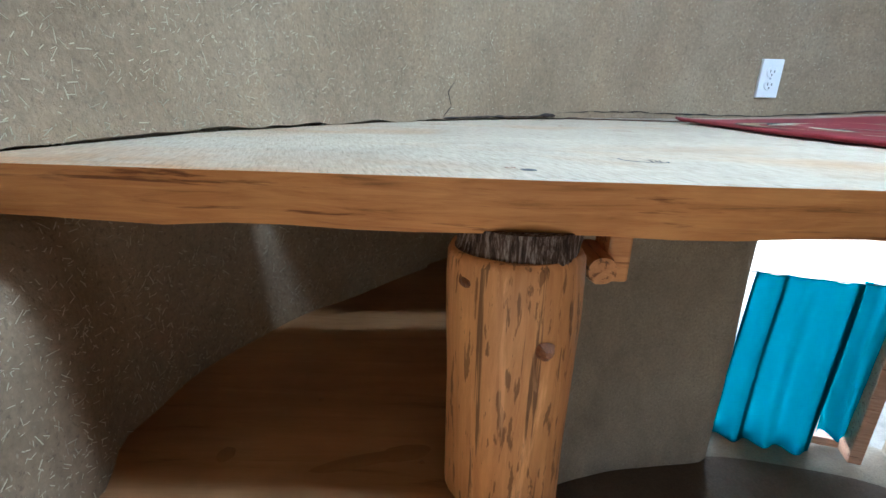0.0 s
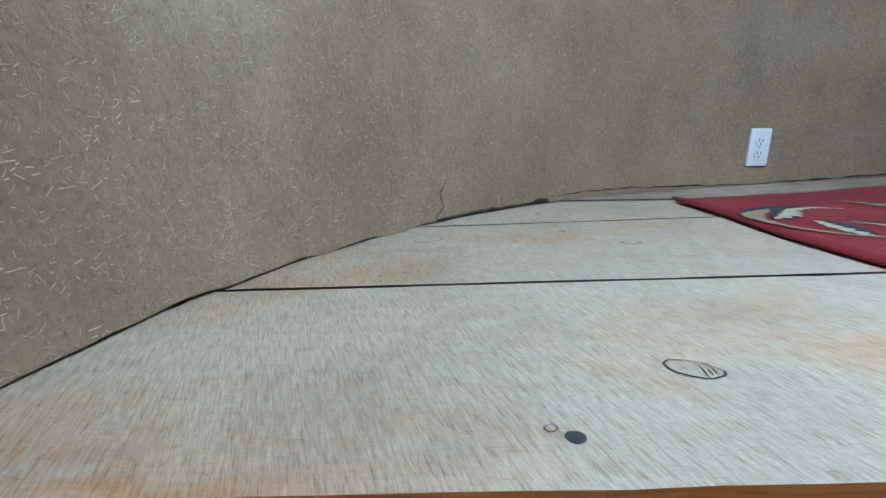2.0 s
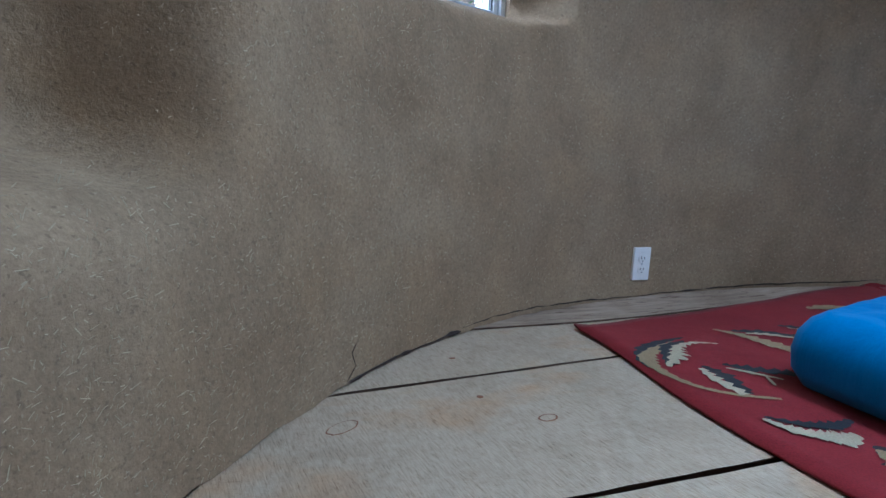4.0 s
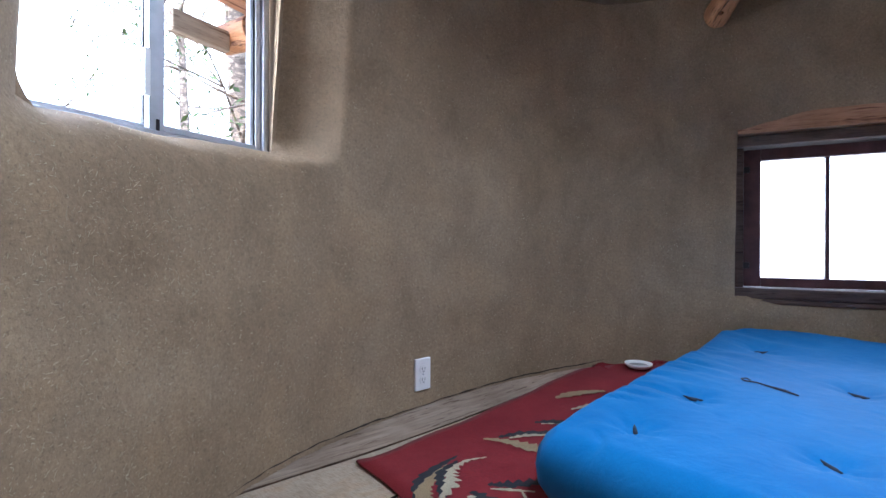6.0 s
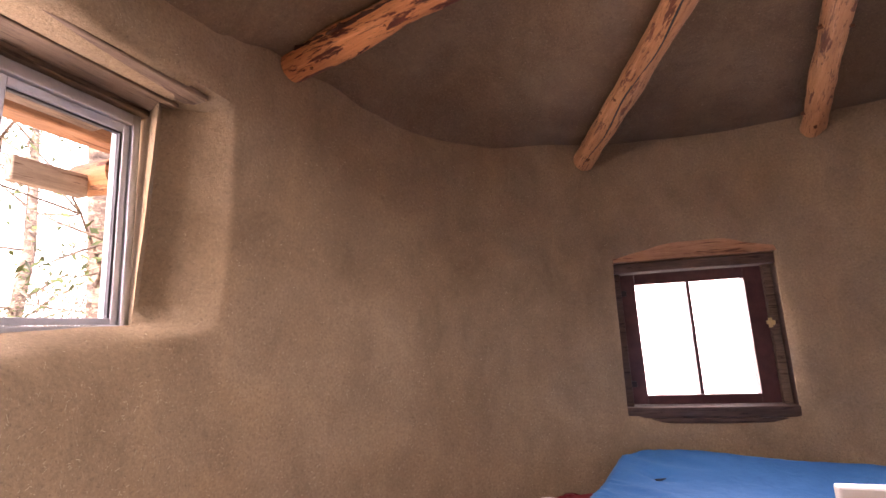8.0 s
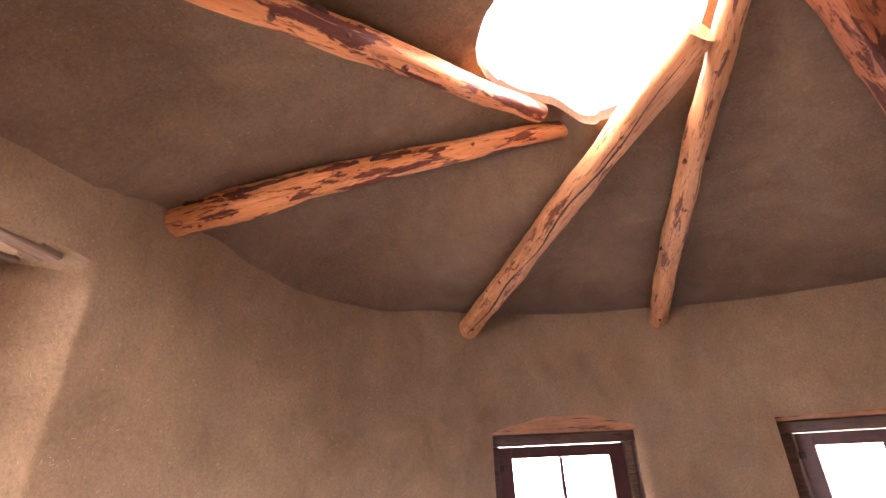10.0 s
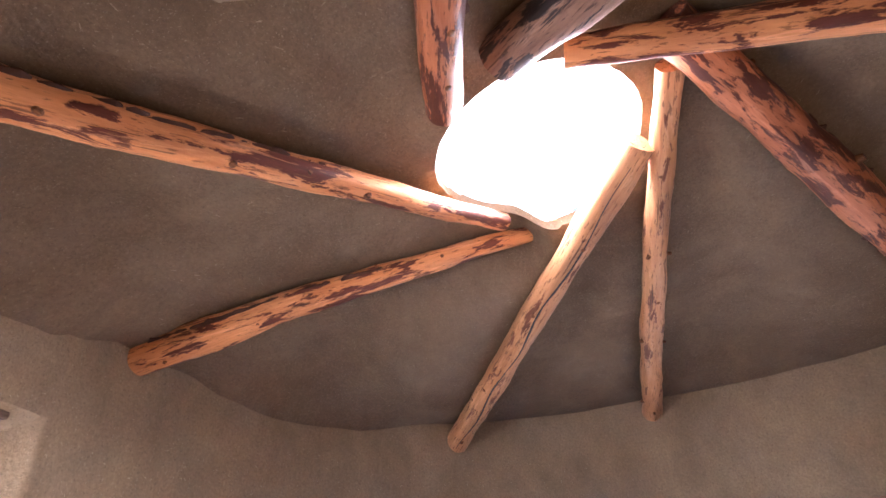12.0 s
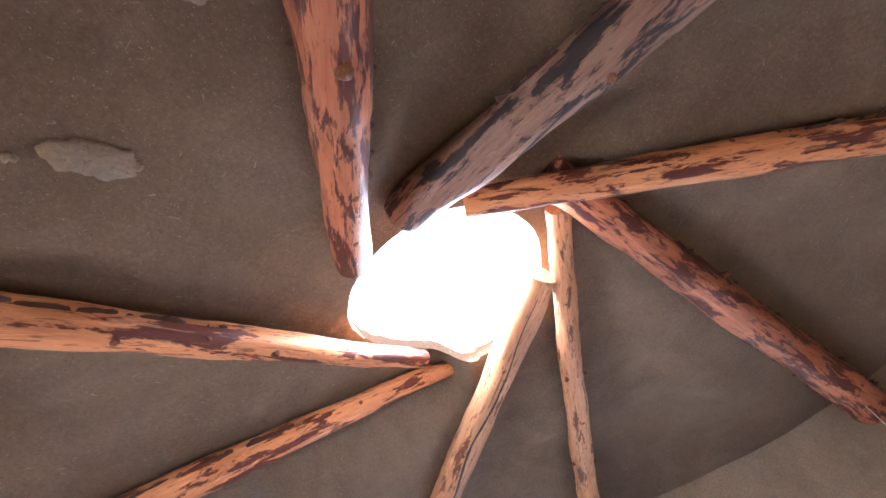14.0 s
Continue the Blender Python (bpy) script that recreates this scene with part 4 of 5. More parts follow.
def curtain_panel(name, x0, x1, z0, z1, folds, parent, y=0.0, lean=0.0, span=(0.0, 1.0), rise=(0.0, 1.0)):
    bm = bmesh.new()
    nx, nz = 60, 24
    vs = []
    for j in range(nz + 1):
        t = rise[0] + (rise[1] - rise[0]) * j / nz
        row = []
        for i in range(nx + 1):
            s = span[0] + (span[1] - span[0]) * i / nx
            amp = 0.010 + 0.016 * (1 - t)
            yy = y + amp * math.sin(s * folds * 2 * math.pi + 1.5 * math.sin(t * 2)) + 0.004 * noise.noise(Vector((s * 6, t * 3, 1)))
            row.append(bm.verts.new((x0 + (x1 - x0) * s + lean * (1 - t) * (1 - s), yy, z0 + (z1 - z0) * t + 0.012 * (1 - t) * math.sin(s * 7))))
        vs.append(row)
    for a, b in zip(vs, vs[1:]):
        for i in range(nx):
            bm.faces.new((a[i], a[i + 1], b[i + 1], b[i]))
    bmesh.ops.solidify(bm, geom=bm.faces, thickness=0.0012)
    return part(name, bm, TEAL, parent, smooth=True)


curtain = thing("curtain", mc, "teal cotton curtain hanging from a thin wire before the window", "curtain")
curtain_panel("cloth", -0.20, 0.17, 0.55, 1.405, 3.2, curtain, -0.03, -0.03)
_cl = (-0.20, 0.17, 0.55, 1.405, 3.2, curtain)
for k, (sa, sb, ra, rb) in enumerate([(0.0, 0.03, 0.05, 1.0), (0.27, 0.32, 0.05, 1.0), (0.94, 1.0, 0.05, 1.0), (0.0, 1.0, 0.0, 0.06)]):
    curtain_panel("hem", *_cl, 0.0 - 0.026, -0.03, (sa, sb), (ra, rb))
    curtain_panel("hem", *_cl, 0.0 - 0.0225, -0.03, (sa, sb), (ra, rb))
curtain_panel("cloth", 0.175, 0.31, 0.70, 1.41, 1.5, curtain, -0.01)
bm = bmesh.new()
tube(bm, [(-0.34, -0.03, 1.408), (0.0, -0.03, 1.404), (0.33, -0.03, 1.412)], [0.002] * 3, 8)
part("wire", bm, IRON, curtain)

# outlet on the wall
n0 = Vector((CX - 1.155, CY - 1.448, 0)).normalized()
rr = Vector((0, 0, 1)).cross(n0)
_deg = math.degrees(math.atan2(1.448 - CY, 1.155 - CX))
outlet_at = at_wall(_deg, wall_radius(_deg, 2.132) - 0.004, 2.132)
mo = Matrix(((rr.x, -n0.x, 0, outlet_at.x), (rr.y, -n0.y, 0, outlet_at.y), (rr.z, 0, 1, outlet_at.z), (0, 0, 0, 1)))
ol = thing("wall_outlet", mo, "white plastic double power outlet on the mud wall", "outlet")
plate = part("plate", boxes((-0.0355, 0.0355, -0.006, 0.016, -0.058, 0.058), bevel=0.003), WHITE, ol)
for z in (-0.0195, 0.0195):
    bm = bmesh.new()
    tube(bm, [(0, -0.0055, z), (0, -0.0085, z), (0, -0.0088, z)], [0.0168, 0.0168, 0.0155], 20)
    part("socket", bm, WHITE, ol, smooth=False)
    part("slot", boxes((-0.0075, -0.0052, -0.0093, -0.0085, z - 0.002, z + 0.007), (0.0052, 0.0075, -0.0093, -0.0085, z - 0.002, z + 0.006), (-0.0022, 0.0022, -0.0093, -0.0085, z - 0.011, z - 0.0065)), SLOT, ol)
part("screw", boxes((-0.003, 0.003, -0.0072, -0.0058, -0.003, 0.003), bevel=0.001), ALU, ol)

# ---- rug ----
rug = thing("rug", pose(0, 0, LOFT), "red wool rug with cream and dark leaf motifs", "rug")
bm = bmesh.new()
n = 40
top = []
for i in range(n + 1):
    s = i / n
    x0 = 0.752 + 0.012 * math.sin(s * 9)
    col = []
    for j in range(33):
        q = j / 32
        x = x0 + (2.35 - x0) * q
        yl, yh = 0.22, 1.193 + 0.085 * (x - 0.75) - (0.02 * math.sin(q * 30) * 0.2)
        y = yl + (yh - yl) * s
        px, py = inside_wall(x, y, 0.04)
        lift = far_rise(px, py) + 0.0035 + 0.002 * noise.noise(Vector((px * 7, py * 7, 2)))
        col.append(bm.verts.new((px, py, lift + (0.006 if (i == n and j == 0) else 0) + 0.006)))
    top.append(col)
for a, b in zip(top, top[1:]):
    for j in range(32):
        bm.faces.new((a[j], a[j + 1], b[j + 1], b[j]))
bmesh.ops.recalc_face_normals(bm, faces=bm.faces)
bmesh.ops.solidify(bm, geom=bm.faces, thickness=0.006)
bmesh.ops.remove_doubles(bm, verts=bm.verts, dist=0.0003)
part("carpet", bm, RED, rug, smooth=True)


def motif(pts, widths, mat, z=0.0135, jag=0.0):
    """A leaf or scroll of the rug's pattern, woven flush with the pile."""
    bm = bmesh.new()
    P = [Vector((*p, 0)) for p in pts]
    # smooth the spine
    spine, ww = [], []
    for i in range(len(P) - 1):
        p0, p1, p2, p3 = P[max(i - 1, 0)], P[i], P[i + 1], P[min(i + 2, len(P) - 1)]
        for k in range(11):
            t = k / 11
            spine.append(0.5 * ((2 * p1) + (p2 - p0) * t + (2 * p0 - 5 * p1 + 4 * p2 - p3) * t * t + (3 * p1 - p0 - 3 * p2 + p3) * t ** 3))
            ww.append(widths[i] + (widths[i + 1] - widths[i]) * t)
    spine.append(P[-1])
    ww.append(widths[-1])
    L, R = [], []
    for i, p in enumerate(spine):
        d = (spine[min(i + 1, len(spine) - 1)] - spine[max(i - 1, 0)]).normalized()
        nn = Vector((-d.y, d.x, 0))
        w = ww[i] * (1 + 0.25 * noise.noise(p * 60))
        up = Vector((0, 0, far_rise(p.x, p.y)))
        L.append(bm.verts.new(p + up + nn * w * (1 + jag * ((i % 4) / 2 - 0.5))))
        R.append(bm.verts.new(p + up - nn * w * (1 + 0.4 * jag * (((i + 2) % 5) / 2 - 0.8))))
    for i in range(len(spine) - 1):
        bm.faces.new((L[i], R[i], R[i + 1], L[i + 1]))
    bmesh.ops.recalc_face_normals(bm, faces=bm.faces)
    return part("motif", bm, mat, rug, m=pose(0, 0, z - 0.0020))


# scroll with a serrated pale leaf
motif([(0.995, 1.05), (0.90, 1.03), (0.83, 0.99), (0.785, 0.93), (0.79, 0.87)], [0.002, 0.012, 0.020, 0.016, 0.003], INK, 0.0132, 0.5)
motif([(0.94, 1.025), (0.86, 0.99), (0.805, 0.95), (0.785, 0.89), (0.80, 0.81), (0.85, 0.757), (0.93, 0.72)], [0.003, 0.013, 0.020, 0.012, 0.007, 0.006, 0.004], OCHRE, 0.0138, 0.3)
motif([(0.975, 1.025), (0.90, 1.0), (0.865, 0.955), (0.825, 0.90)], [0.003, 0.013, 0.013, 0.006], INK, 0.0144, 0.7)
motif([(1.052, 0.992), (0.99, 1.010), (0.925, 0.990), (0.885, 0.945), (0.815, 0.895)], [0.002, 0.005, 0.010, 0.016, 0.003], CREAM, 0.0150, 1.0)
motif([(0.955, 0.885), (1.0, 0.85), (1.07, 0.815), (1.12, 0.80)], [0.004, 0.014, 0.013, 0.006], INK, 0.0138, 0.9)
motif([(0.945, 0.865), (0.98, 0.832), (1.02, 0.79)], [0.002, 0.006, 0.003], CREAM, 0.0146, 0.4)
motif([(0.90, 0.885), (0.905, 0.83), (0.885, 0.75)], [0.006, 0.017, 0.008], INK, 0.0138, 0.6)
motif([(0.885, 0.872), (0.872, 0.82), (0.872, 0.748)], [0.006, 0.011, 0.010], CREAM, 0.0146, 0.9)
motif([(1.0, 0.815), (0.985, 0.79), (0.975, 0.77)], [0.002, 0.004, 0.002], CREAM, 0.0146)
# leaves towards the wall
motif([(1.17, 1.065), (1.25, 1.04), (1.34, 0.985)], [0.004, 0.014, 0.010], INK, 0.0136, 0.6)
motif([(1.125, 1.085), (1.17, 1.03), (1.20, 0.96), (1.24, 0.89)], [0.003, 0.014, 0.026, 0.016], OCHRE, 0.0142, 0.5)
motif([(1.19, 1.04), (1.25, 1.02), (1.31, 0.98)], [0.003, 0.009, 0.004], CREAM, 0.0148, 0.6)
motif([(1.34, 1.07), (1.40, 1.035), (1.47, 0.97)], [0.004, 0.016, 0.006], INK, 0.0136, 0.6)
motif([(1.35, 1.05), (1.40, 1.02), (1.45, 0.97)], [0.003, 0.009, 0.004], CREAM, 0.0144, 0.8)
motif([(1.55, 1.15), (1.64, 1.13), (1.74, 1.07)], [0.006, 0.026, 0.010], OCHRE, 0.0138, 0.5)
motif([(1.52, 1.06), (1.60, 1.04), (1.68, 1.03)], [0.004, 0.012, 0.006], CREAM, 0.0138, 0.6)
# leaves towards the room
motif([(0.83, 0.672), (0.876, 0.638), (0.93, 0.622), (0.98, 0.63)], [0.003, 0.009, 0.012, 0.004], INK, 0.0136, 0.6)
motif([(0.82, 0.666), (0.839, 0.627), (0.872, 0.60), (0.90, 0.585), (0.935, 0.590)], [0.003, 0.011, 0.014, 0.022, 0.005], CREAM, 0.0142, 0.5)
motif([(0.93, 0.56), (0.92, 0.51), (0.90, 0.45), (0.93, 0.39), (0.98, 0.33)], [0.006, 0.032, 0.042, 0.035, 0.012], INK, 0.0134, 0.4)
motif([(0.92, 0.55), (0.905, 0.51), (0.885, 0.46), (0.90, 0.40), (0.93, 0.34)], [0.004, 0.020, 0.028, 0.026, 0.008], OCHRE, 0.0140, 0.4)
motif([(0.88, 0.50), (0.868, 0.46), (0.875, 0.41)], [0.002, 0.010, 0.004], CREAM, 0.0146, 0.6)

# ---- mattress ----
mat_thing = thing("futon_mattress", pose(0, 0, LOFT + 0.014), "bright blue cotton futon mattress with dark tufting threads", "mattress")
TUFTS = [(1.172, 0.622), (1.50, 0.637), (2.27, 0.728), (1.97, 0.375), (1.325, 0.298), (1.75, 0.10), (1.15, 0.05), (2.25, 0.0)]
NX, NY = 140, 110


def futon_outline(u, v):
    """Plan of the mattress: u along its length, v from front to back."""
    back = 0.768 + 0.165 * u + 0.02 * math.sin(math.pi * u)
    x = 0.995 + 0.06 * (1 - v) + u * (1.46 + 0.24 * (1 - abs(v - 0.35)))
    y = -0.42 + v * (back + 0.42)
    return inside_wall(x, y, 0.02)


# short puckers running in from the mattress's edges: start, direction, length, depth
PUCKERS = [(1.29, 0.77, -80, 0.10, 0.006), (1.36, 0.78, -86, 0.12, 0.008), (1.47, 0.79, -98, 0.13, 0.010), (1.60, 0.82, -92, 0.07, 0.007), (1.72, 0.83, -95, 0.12, 0.008),
           (1.85, 0.87, -94, 0.15, 0.010), (1.97, 0.89, -100, 0.10, 0.007), (2.10, 0.90, -96, 0.12, 0.007), (2.16, 0.33, -60, 0.20, 0.009), (2.10, 0.31, -62, 0.24, 0.008),
           (2.04, 0.29, -64, 0.18, 0.008), (1.35, -0.02, -75, 0.2, 0.006), (1.08, 0.66, -150, 0.10, 0.006)]


def pucker(x, y):
    s = 0.0
    for px, py, deg, length, depth in PUCKERS:
        a = radians(deg)
        dx, dy = x - px, y - py
        along = dx * math.cos(a) + dy * math.sin(a)
        if -0.03 < along < length:
            across = -dx * math.sin(a) + dy * math.cos(a) - 0.012 * math.sin(along * 22)
            if abs(across) < 0.04:
                q = (along + 0.03) / (length + 0.03)
                s -= depth * math.sin(math.pi * q) * (math.exp(-(across / 0.007) ** 2) - 0.6 * math.exp(-((across - 0.016) / 0.010) ** 2))
    return s


def futon_height(x, y, u):
    h = 0.163 + 0.010 * noise.noise(Vector((x * 3, y * 3, 1)))
    d = math.hypot(x - CX, y - CY)
    h += 0.075 * max(0, (d - 1.15) / 0.38) ** 1.6
    for tx, ty in TUFTS:
        h -= (0.020 + 0.006 * math.sin(7 * math.atan2(y - ty, x - tx))) * math.exp(-((x - tx) ** 2 + (y - ty) ** 2) / 0.003)
    h += 0.009 * noise.noise(Vector((x * 16, y * 4, 4))) * max(0, min(1, (y - 0.52) / 0.2)) + 0.003 * noise.noise(Vector((x * 6, y * 18, 9)))
    h += 0.03 * math.sin(math.pi * max(0.0, min(1.0, (x - 1.0) / 1.4))) * max(0.0, min(1.0, (y - 0.35) / 0.4))
    return h + pucker(x, y)


bm = bmesh.new()
rings = []


def fut_point(u, v, inset, hz):
    x, y = futon_outline(u, v)
    cx, cy = 1.75, 0.2
    d = Vector((cx - x, cy - y)).normalized()
    bulge = 0.018 * math.sin(math.pi * min(1, max(0, hz)))
    x, y = x + d.x * (inset - bulge), y + d.y * (inset - bulge)
    return x, y, max(0.0, hz) * futon_height(x, y, u)


edge_uv = [(i / NX, 0.0) for i in range(NX)] + [(1.0, j / NY) for j in range(NY)] + [(1 - i / NX, 1.0) for i in range(NX)] + [(0.0, 1 - j / NY) for j in range(NY)]


def soft(u, v):
    """Rounds the corners of the plan."""
    k = 0.035
    a, b = u, v
    du, dv = min(a, 1 - a), min(b, 1 - b)
    if du < k and dv < k:
        cu, cv = (k if a < 0.5 else 1 - k), (k if b < 0.5 else 1 - k)
        l = math.hypot(a - cu, b - cv)
        if l > k:
            a, b = cu + (a - cu) * k / l, cv + (b - cv) * k / l
    return a, b


for inset, hz in [(0.05, 0.0), (0.012, 0.06), (0.0, 0.25), (0.0, 0.5), (0.002, 0.72), (0.012, 0.88), (0.03, 0.97)]:
    rings.append([bm.verts.new(fut_point(*soft(u, v), inset, hz)) for u, v in edge_uv])
for a, b in zip(rings, rings[1:]):
    for k in range(len(a)):
        bm.faces.new((a[k], a[(k + 1) % len(a)], b[(k + 1) % len(a)], b[k]))
inner = {}
for i in range(NX + 1):
    for j in range(NY + 1):
        if i in (0, NX) or j in (0, NY):
            continue
        u, v = soft(i / NX, j / NY)
        x, y = futon_outline(u, v)
        d = Vector((1.75 - x, 0.2 - y))
        e = min(i, NX - i, j, NY - j) * 0.5
        d = d.normalized() * (0.035 * max(0, 1 - e / 6))
        x, y = x + d.x, y + d.y
        inner[i, j] = bm.verts.new((x, y, futon_height(x, y, u)))
last = rings[-1]


def fv(i, j):
    if (i, j) in inner:
        return inner[i, j]
    if j == 0 and i < NX:
        return last[i]
    if i == NX and j < NY:
        return last[NX + j]
    if j == NY and i > 0:
        return last[NX + NY + (NX - i)]
    return last[2 * NX + NY + (NY - j)]


for i in range(NX):
    for j in range(NY):
        bm.faces.new((fv(i, j), fv(i + 1, j), fv(i + 1, j + 1), fv(i, j + 1)))
bm.faces.new(list(reversed(rings[0])))
bmesh.ops.recalc_face_normals(bm, faces=bm.faces)
part("cover", bm, BLUE, mat_thing, smooth=True)
for k, (x, y) in enumerate(TUFTS):
    bm = bmesh.new()
    a = 0.6 + 1.7 * math.sin(k * 2.3)
    z = futon_height(x, y, 0)
    dx, dy = math.cos(a) * 0.022, math.sin(a) * 0.022
    tube(bm, [(x - dx, y - dy, z + 0.006), (x - dx * 0.3, y - dy * 0.3, z + 0.004), (x + dx * 0.4, y + dy * 0.4, z + 0.005), (x + dx * 1.2, y + dy * 1.2, z + 0.011)], [0.0015, 0.0055, 0.005, 0.001], 8, 0.2)
    part("tuft", bm, NAVY, mat_thing, smooth=True)
bm = bmesh.new()
lp = [(1.765, 0.59), (1.78, 0.605), (1.76, 0.612), (1.745, 0.60), (1.752, 0.565), (1.74, 0.53), (1.737, 0.495), (1.726, 0.458)]
tube(bm, [(x, y, futon_height(x, y, 0) + 0.004) for x, y in lp], [0.0022] * 5 + [0.003, 0.004, 0.002], 8)
part("loose_thread", bm, NAVY, mat_thing, smooth=True)
part("tag", boxes((-0.035, 0.035, -0.003, 0.003, -0.0025, 0.0025), bevel=0.001), WHITE, mat_thing, m=pose(0.985, 0.455, 0.048, 0, 0, -78))

# small white dish on the rug's far corner
bm = bmesh.new()
prof = [(0.0, 0.004), (0.030, 0.004), (0.040, 0.010), (0.052, 0.018), (0.056, 0.018), (0.054, 0.010), (0.042, 0.0), (0.0, 0.0)]
vs = [[bm.verts.new((r * math.cos(2 * math.pi * k / 36), r * math.sin(2 * math.pi * k / 36), z)) for k in range(36)] for r, z in prof[1:-1]]
for a, b in zip(vs, vs[1:]):
    for k in range(36):
        bm.faces.new((a[k], a[(k + 1) % 36], b[(k + 1) % 36], b[k]))
bm.faces.new(vs[-1])
dish = thing("dish", pose(2.035, 1.10, LOFT + 0.016 + far_rise(2.035, 1.10)), "small white dish with grey inside on the rug", "dish")
part("rim", bm, WHITE, dish, smooth=True)
bm = bmesh.new()
bmesh.ops.create_circle(bm, cap_ends=True, radius=0.040, segments=32)
part("inside", bm, plain("grey_glaze", (0.25, 0.25, 0.25), 0.4), dish, m=pose(0, 0, 0.0095))

# white wire rack with a white board, standing on the platform beside the mattress
rack = thing("wire_rack", pose(0, 0, LOFT), "white wire rack holding a white board beside the mattress", "rack")
part("board", boxes((-0.006, 0.006, -0.33, 0.0, 0.02, 0.644), bevel=0.003), WHITE, rack, m=pose(0.828, 0.117, 0, 0, 0, 22))


def wire(name, pts, r=0.004):
    bm = bmesh.new()
    tube(bm, pts, [r] * len(pts), 8)
    part(name, bm, WHITE, rack, smooth=True)


wire("top_rail", [(0.752, 0.024, 0.797), (0.80, -0.05, 0.788), (0.87, -0.16, 0.79), (0.93, -0.27, 0.80)], 0.005)
wire("leg", [(0.752, 0.024, 0.795), (0.755, 0.026, 0.40), (0.757, 0.028, 0.0)], 0.0035)
wire("leg", [(0.762, 0.010, 0.792), (0.765, 0.012, 0.40), (0.767, 0.012, 0.0)], 0.0035)
wire("leg", [(0.93, -0.27, 0.80), (0.93, -0.27, 0.0)], 0.0035)
wire("brace", [(0.762, 0.008, 0.785), (0.85, -0.14, 0.40), (0.93, -0.268, 0.05)], 0.0035)

# crumbled crack line between wall and boards
rng = random.Random(3)
cv, cf = [], []
for k in range(800):
    d = rng.uniform(58, 172)
    r = wall_radius(d, LOFT) + rng.uniform(-0.011, 0.006)
    p = at_wall(d, r, LOFT + rng.uniform(-0.004, 0.006))
    s = rng.uniform(0.0006, 0.0032)
    i = len(cv)
    cv += [p + Vector((rng.uniform(-s, s), rng.uniform(-s, s), rng.uniform(-s, s))) * 1.6 for _ in range(4)]
    cf += [(i, i + 1, i + 2), (i, i + 2, i + 3), (i, i + 3, i + 1), (i + 1, i + 3, i + 2)]
cm = bpy.data.meshes.new("crumbs")
cm.from_pydata(cv, [], cf)
cm.materials.append(MUD)
crumbs = new("crumbs", cm)
crumbs.parent = wall
tagged(crumbs, "crumbled plaster along the edge of the boards", kind="stuff")

# rounded plaster in the lower corner of the high window
bm = bmesh.new()
fa, fz, rad_f = 134.5, 2.800, 0.095
strip = []
for k in range(9):
    t_ = k / 8 * math.pi / 2
    w = rad_f * (1 - math.sin(t_))
    h = rad_f * (1 - math.cos(t_))
    strip.append((fa + 0.6 - math.degrees(w / RW), fz + h))
fr, bk = [], []
for d, z in [(fa + 0.8, fz - 0.02)] + strip:
    fr.append(bm.verts.new(at_wall(d, RW + 0.095, z)))
    bk.append(bm.verts.new(at_wall(d, RW + 0.33, z)))
for k in range(1, len(fr) - 1):
    bm.faces.new((fr[0], fr[k], fr[k + 1]))
    bm.faces.new((fr[k], bk[k], bk[k + 1], fr[k + 1]))
part("corner_plaster", bm, MUD, wall, smooth=False)

# cracks where the plaster meets the platform
def crack(marks, seed):
    bm = bmesh.new()
    pts, rad = [], []
    for (d0, z0, r0), (d1, z1, r1) in zip(marks, marks[1:]):
        for k in range(8):
            s = k / 8
            d = d0 + (d1 - d0) * s
            z = z0 + (z1 - z0) * s + 0.004 * noise.noise(Vector((d * 0.45, seed, 0)))
            pts.append(at_wall(d, wall_radius(d, z) - 0.0005, z))
            rad.append(max(0.0002, 0.55 * (r0 + (r1 - r0) * s) * (1 + 1.8 * noise.noise(Vector((d * 0.8, seed, 3))))))
    tube(bm, pts, rad, 6)
    return part("crack", bm, PIT, wall, "dark crack in the plaster")


PIT = plain("dark_hollow", (0.035, 0.024, 0.018), 0.95, vary=0.4)
crack([(137.8, 2.003, 0.009), (136, 2.004, 0.004), (131, 2.006, 0.005), (128, 2.005, 0.003), (124, 2.006, 0.005), (122.3, 2.008, 0.010), (121.8, 2.008, 0.003)], 1)
crack([(121.5, 2.016, 0.001), (114, 2.020, 0.003), (109.5, 2.020, 0.0025), (103, 2.016, 0.004), (94, 2.016, 0.0025), (83, 2.036, 0.004), (75, 2.057, 0.005), (65, 2.082, 0.004), (60, 2.105, 0.001)], 2)
crack([(136.6, 2.006, 0.0022), (135.6, 2.03, 0.0006), (136.0, 2.06, 0.0012), (135.2, 2.085, 0.0003)], 3)

# ---- outside ----
_h = Mat("bright_haze", 1.0)
_h.b.inputs["Emission Color"].default_value = (0.95, 0.98, 1.0, 1)
_h.b.inputs["Emission Strength"].default_value = 0.9
_h.colour((0.7, 0.75, 0.8))
bm = bmesh.new()
ring_lo = [bm.verts.new((60 * math.cos(radians(d)), 60 * math.sin(radians(d)), -0.5)) for d in range(0, 211, 5)]
ring_hi = [bm.verts.new((60 * math.cos(radians(d)), 60 * math.sin(radians(d)), 50)) for d in range(0, 211, 5)]
for k in range(len(ring_lo) - 1):
    bm.faces.new((ring_lo[k], ring_lo[k + 1], ring_hi[k + 1], ring_hi[k]))
bd = bpy.data.meshes.new("backdrop")
bm.to_mesh(bd)
bm.free()
bd.materials.append(_h.m)
tagged(new("backdrop", bd), "bright hazy white sky far beyond the trees", "sky", kind="structure")

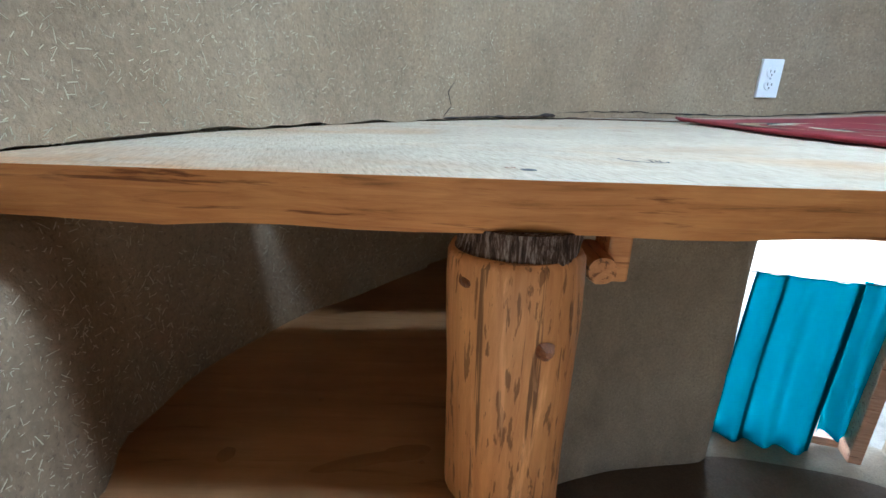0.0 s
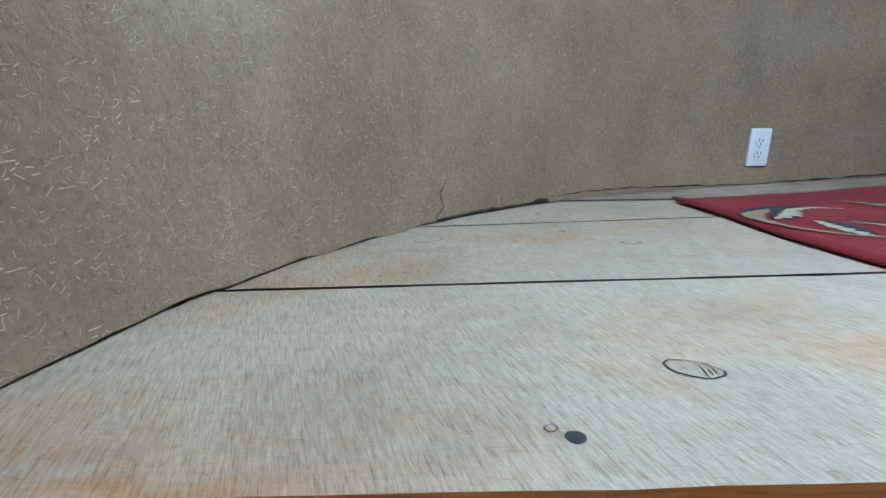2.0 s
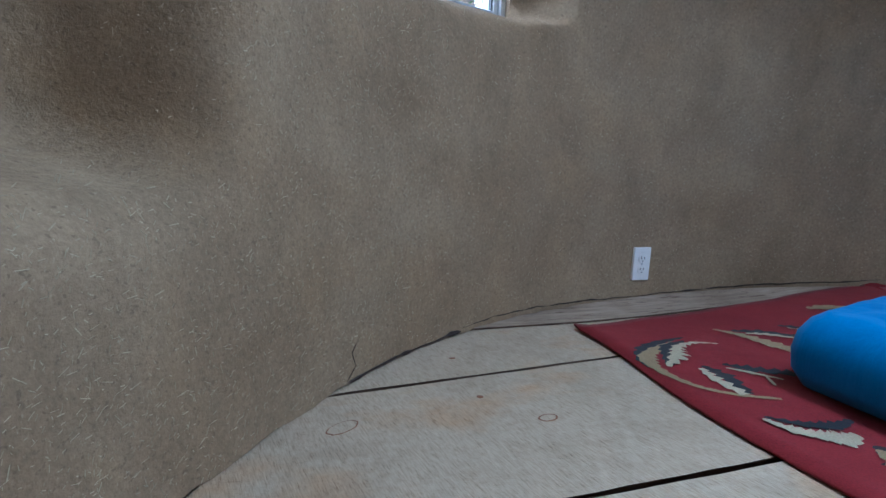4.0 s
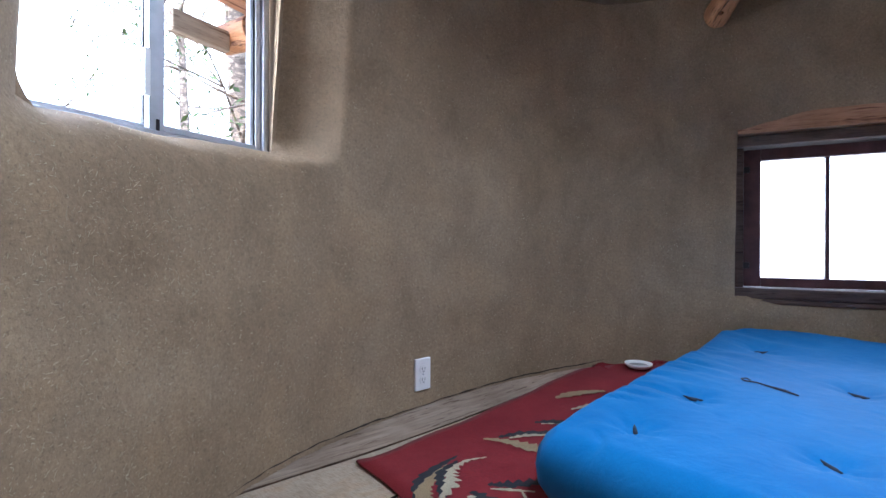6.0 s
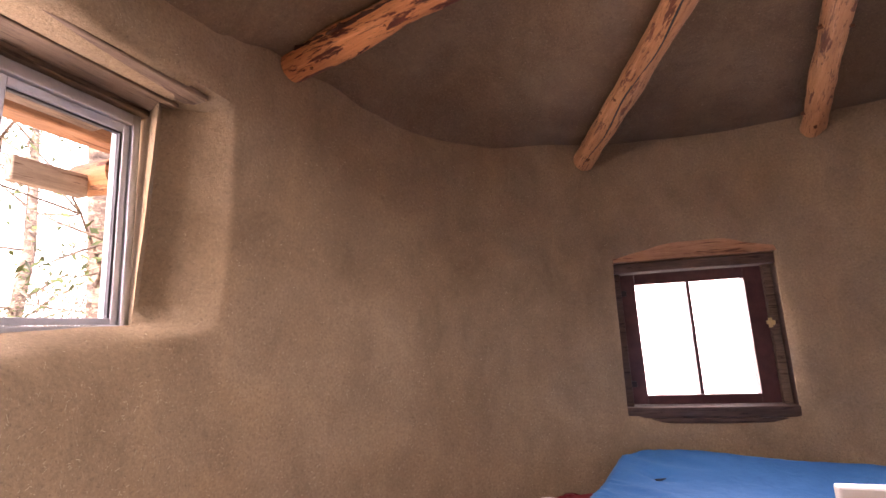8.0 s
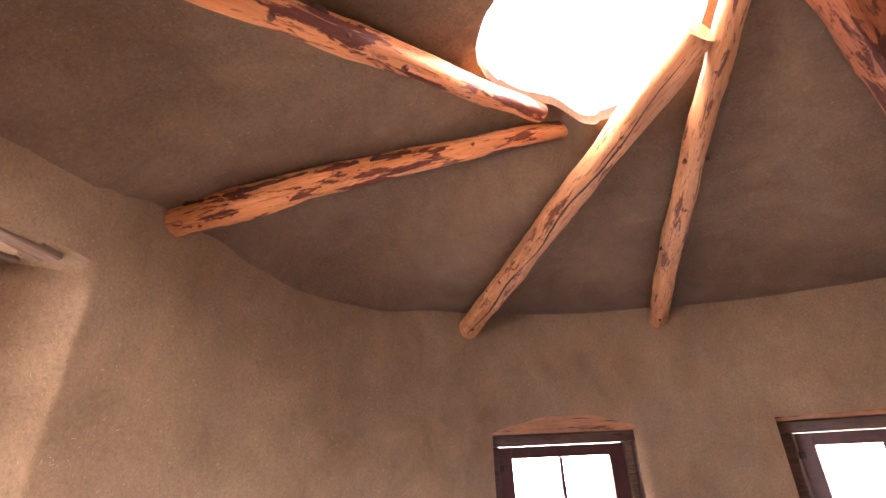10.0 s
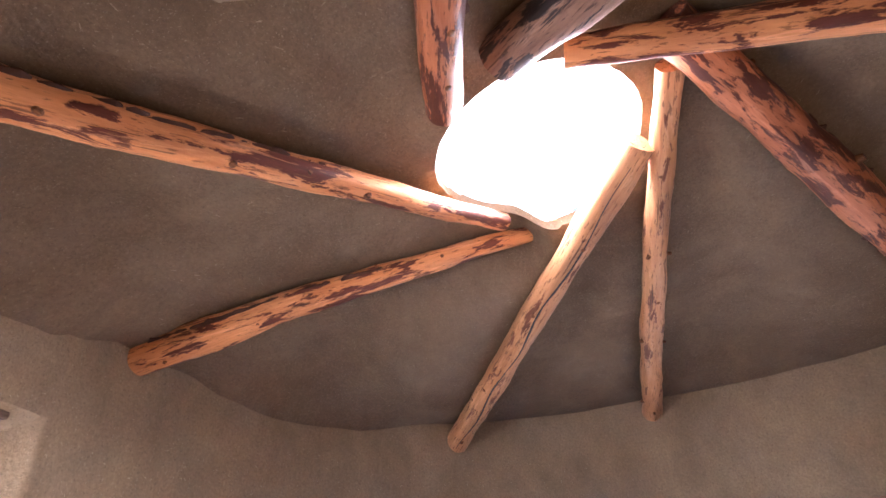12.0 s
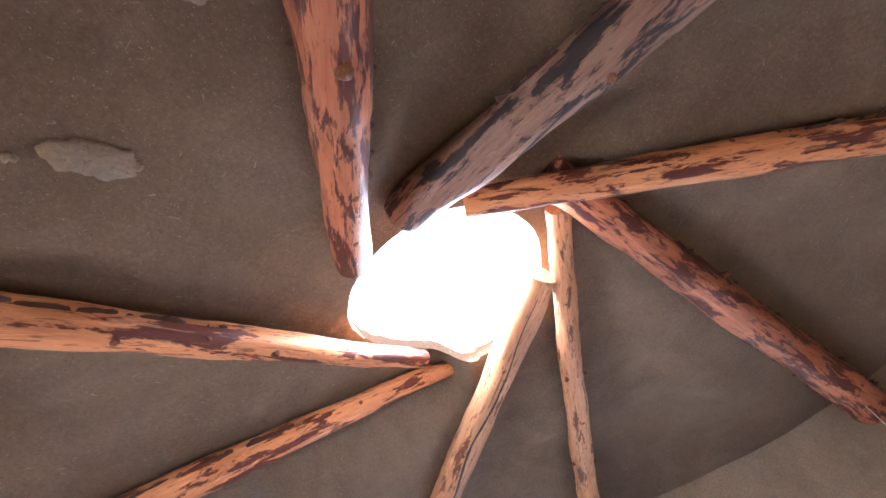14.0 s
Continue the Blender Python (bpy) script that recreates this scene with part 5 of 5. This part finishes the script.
eave = thing("eave_rafters", m3, "pale timber and log ends of the roof overhang", "eave", kind="structure")
part("fascia", boxes((-1.0, 0.40, 0.25, 0.33, 3.445, 3.53), bevel=0.006), LINTEL, eave)
part("soffit", boxes((-1.0, 0.40, 0.20, 0.40, 3.535, 3.56), bevel=0.004), OLDWOOD, eave)
part("plank_end", boxes((-0.11, 0.09, 0.30, 0.335, 3.275, 3.345), bevel=0.004), GREYBOARD, eave)
log_part("log_end", [(0.135, 0.22, 3.35), (0.138, 0.30, 3.353), (0.14, 0.40, 3.356)], [0.055, 0.055, 0.052], BEAM_PALE, eave, 18, 0.06, 2.0)


def tree(name, base, pts, radii, limbs, leaves, spread, seed, label):
    rng = random.Random(seed)
    top = thing(name, pose(*base), label, "tree")
    bm = bmesh.new()
    tube(bm, pts, radii, 14, 0.25, seed, freq=3.0)
    part("trunk", bm, BARK, top, smooth=True)
    tips = []
    for k in range(limbs):
        s = rng.uniform(0.3, 1.0) * (len(pts) - 1)
        i = min(int(s), len(pts) - 2)
        p = Vector(pts[i]).lerp(Vector(pts[i + 1]), s - i)
        a = rng.uniform(0, 2 * math.pi)
        d = Vector((math.cos(a), math.sin(a), rng.uniform(-0.1, 0.8))) * spread * rng.uniform(0.5, 1)
        q = [p]
        for j in range(1, 5):
            q.append(p + d * j / 4 + Vector((rng.uniform(-1, 1), rng.uniform(-1, 1), rng.uniform(-0.6, 1))) * spread * 0.09)
        bm = bmesh.new()
        tube(bm, q, [radii[-1] * f for f in (0.5, 0.34, 0.22, 0.13, 0.06)], 6)
        for j in range(10):
            st = q[rng.randint(1, 4)]
            e = st + Vector((rng.uniform(-1, 1), rng.uniform(-1, 1), rng.uniform(-0.7, 1))) * spread * 0.28
            mid_ = st.lerp(e, 0.5) + Vector((rng.uniform(-1, 1), rng.uniform(-1, 1), rng.uniform(-1, 1))) * spread * 0.04
            tube(bm, [st, mid_, e], [0.006, 0.004, 0.002], 5)
            tips += [mid_, e, st.lerp(e, 0.75)]
        part("limb", bm, BARK, top, smooth=True)
    lv, lf = [], []
    for k in range(leaves):
        c = rng.choice(tips) + Vector((rng.gauss(0, 1), rng.gauss(0, 1), rng.gauss(0, 1))) * 0.05 * spread
        u = Vector((rng.uniform(-1, 1), rng.uniform(-1, 1), rng.uniform(-1, 1))).normalized()
        w = u.orthogonal().normalized()
        L = rng.uniform(0.012, 0.026)
        i = len(lv)
        lv += [c - u * L, c + w * L * 0.45, c + u * L, c - w * L * 0.45]
        lf.append((i, i + 1, i + 2, i + 3))
    lm = bpy.data.meshes.new("crown")
    lm.from_pydata(lv, [], lf)
    lm.materials.append(LEAF)
    cr = new("crown", lm)
    cr.parent = top
    return top


tree("tree", (1.06, 3.32, -0.06), [(0, 0, 0), (-0.02, -0.05, 1.5), (-0.05, -0.13, 3.16), (-0.15, -0.28, 3.92), (-0.2, -0.35, 4.6), (-0.1, -0.4, 5.6)],
     [0.15, 0.115, 0.092, 0.062, 0.05, 0.03], 9, 1500, 1.1, 4, "rough-barked tree with sparse small leaves outside the window")
tree("tree", (0.95, 5.6, -0.06), [(0, 0, 0), (0.05, 0, 1.4), (0.0, 0.05, 2.6), (0.1, 0, 3.8), (0.05, 0, 5.2)],
     [0.09, 0.075, 0.06, 0.045, 0.025], 30, 9000, 1.7, 8, "spindly tree with many bare twigs and pale leaves")

# thin cord hanging from a roof beam
_p = beam_axis(4, 0.13)
cord = thing("hanging_cord", pose(_p.x, _p.y, _p.z), "thin pale cord hanging from a roof beam", "cord")
bm = bmesh.new()
tube(bm, [(0, 0.0, -0.055), (0.004, 0.002, -0.25), (0.0, 0.0, -0.6), (0.003, 0.0, -0.95)], [0.0011] * 4, 6)
part("thread", bm, WHITE, cord, smooth=True)
# tiny white spheres stand in for glints of light along the thread
for z in (-0.075, -0.21, -0.34, -0.5):
    bm = bmesh.new()
    bmesh.ops.create_uvsphere(bm, u_segments=8, v_segments=6, radius=0.0035)
    part("glint", bm, WHITE, cord, m=pose(0.002, 0, z), smooth=True)
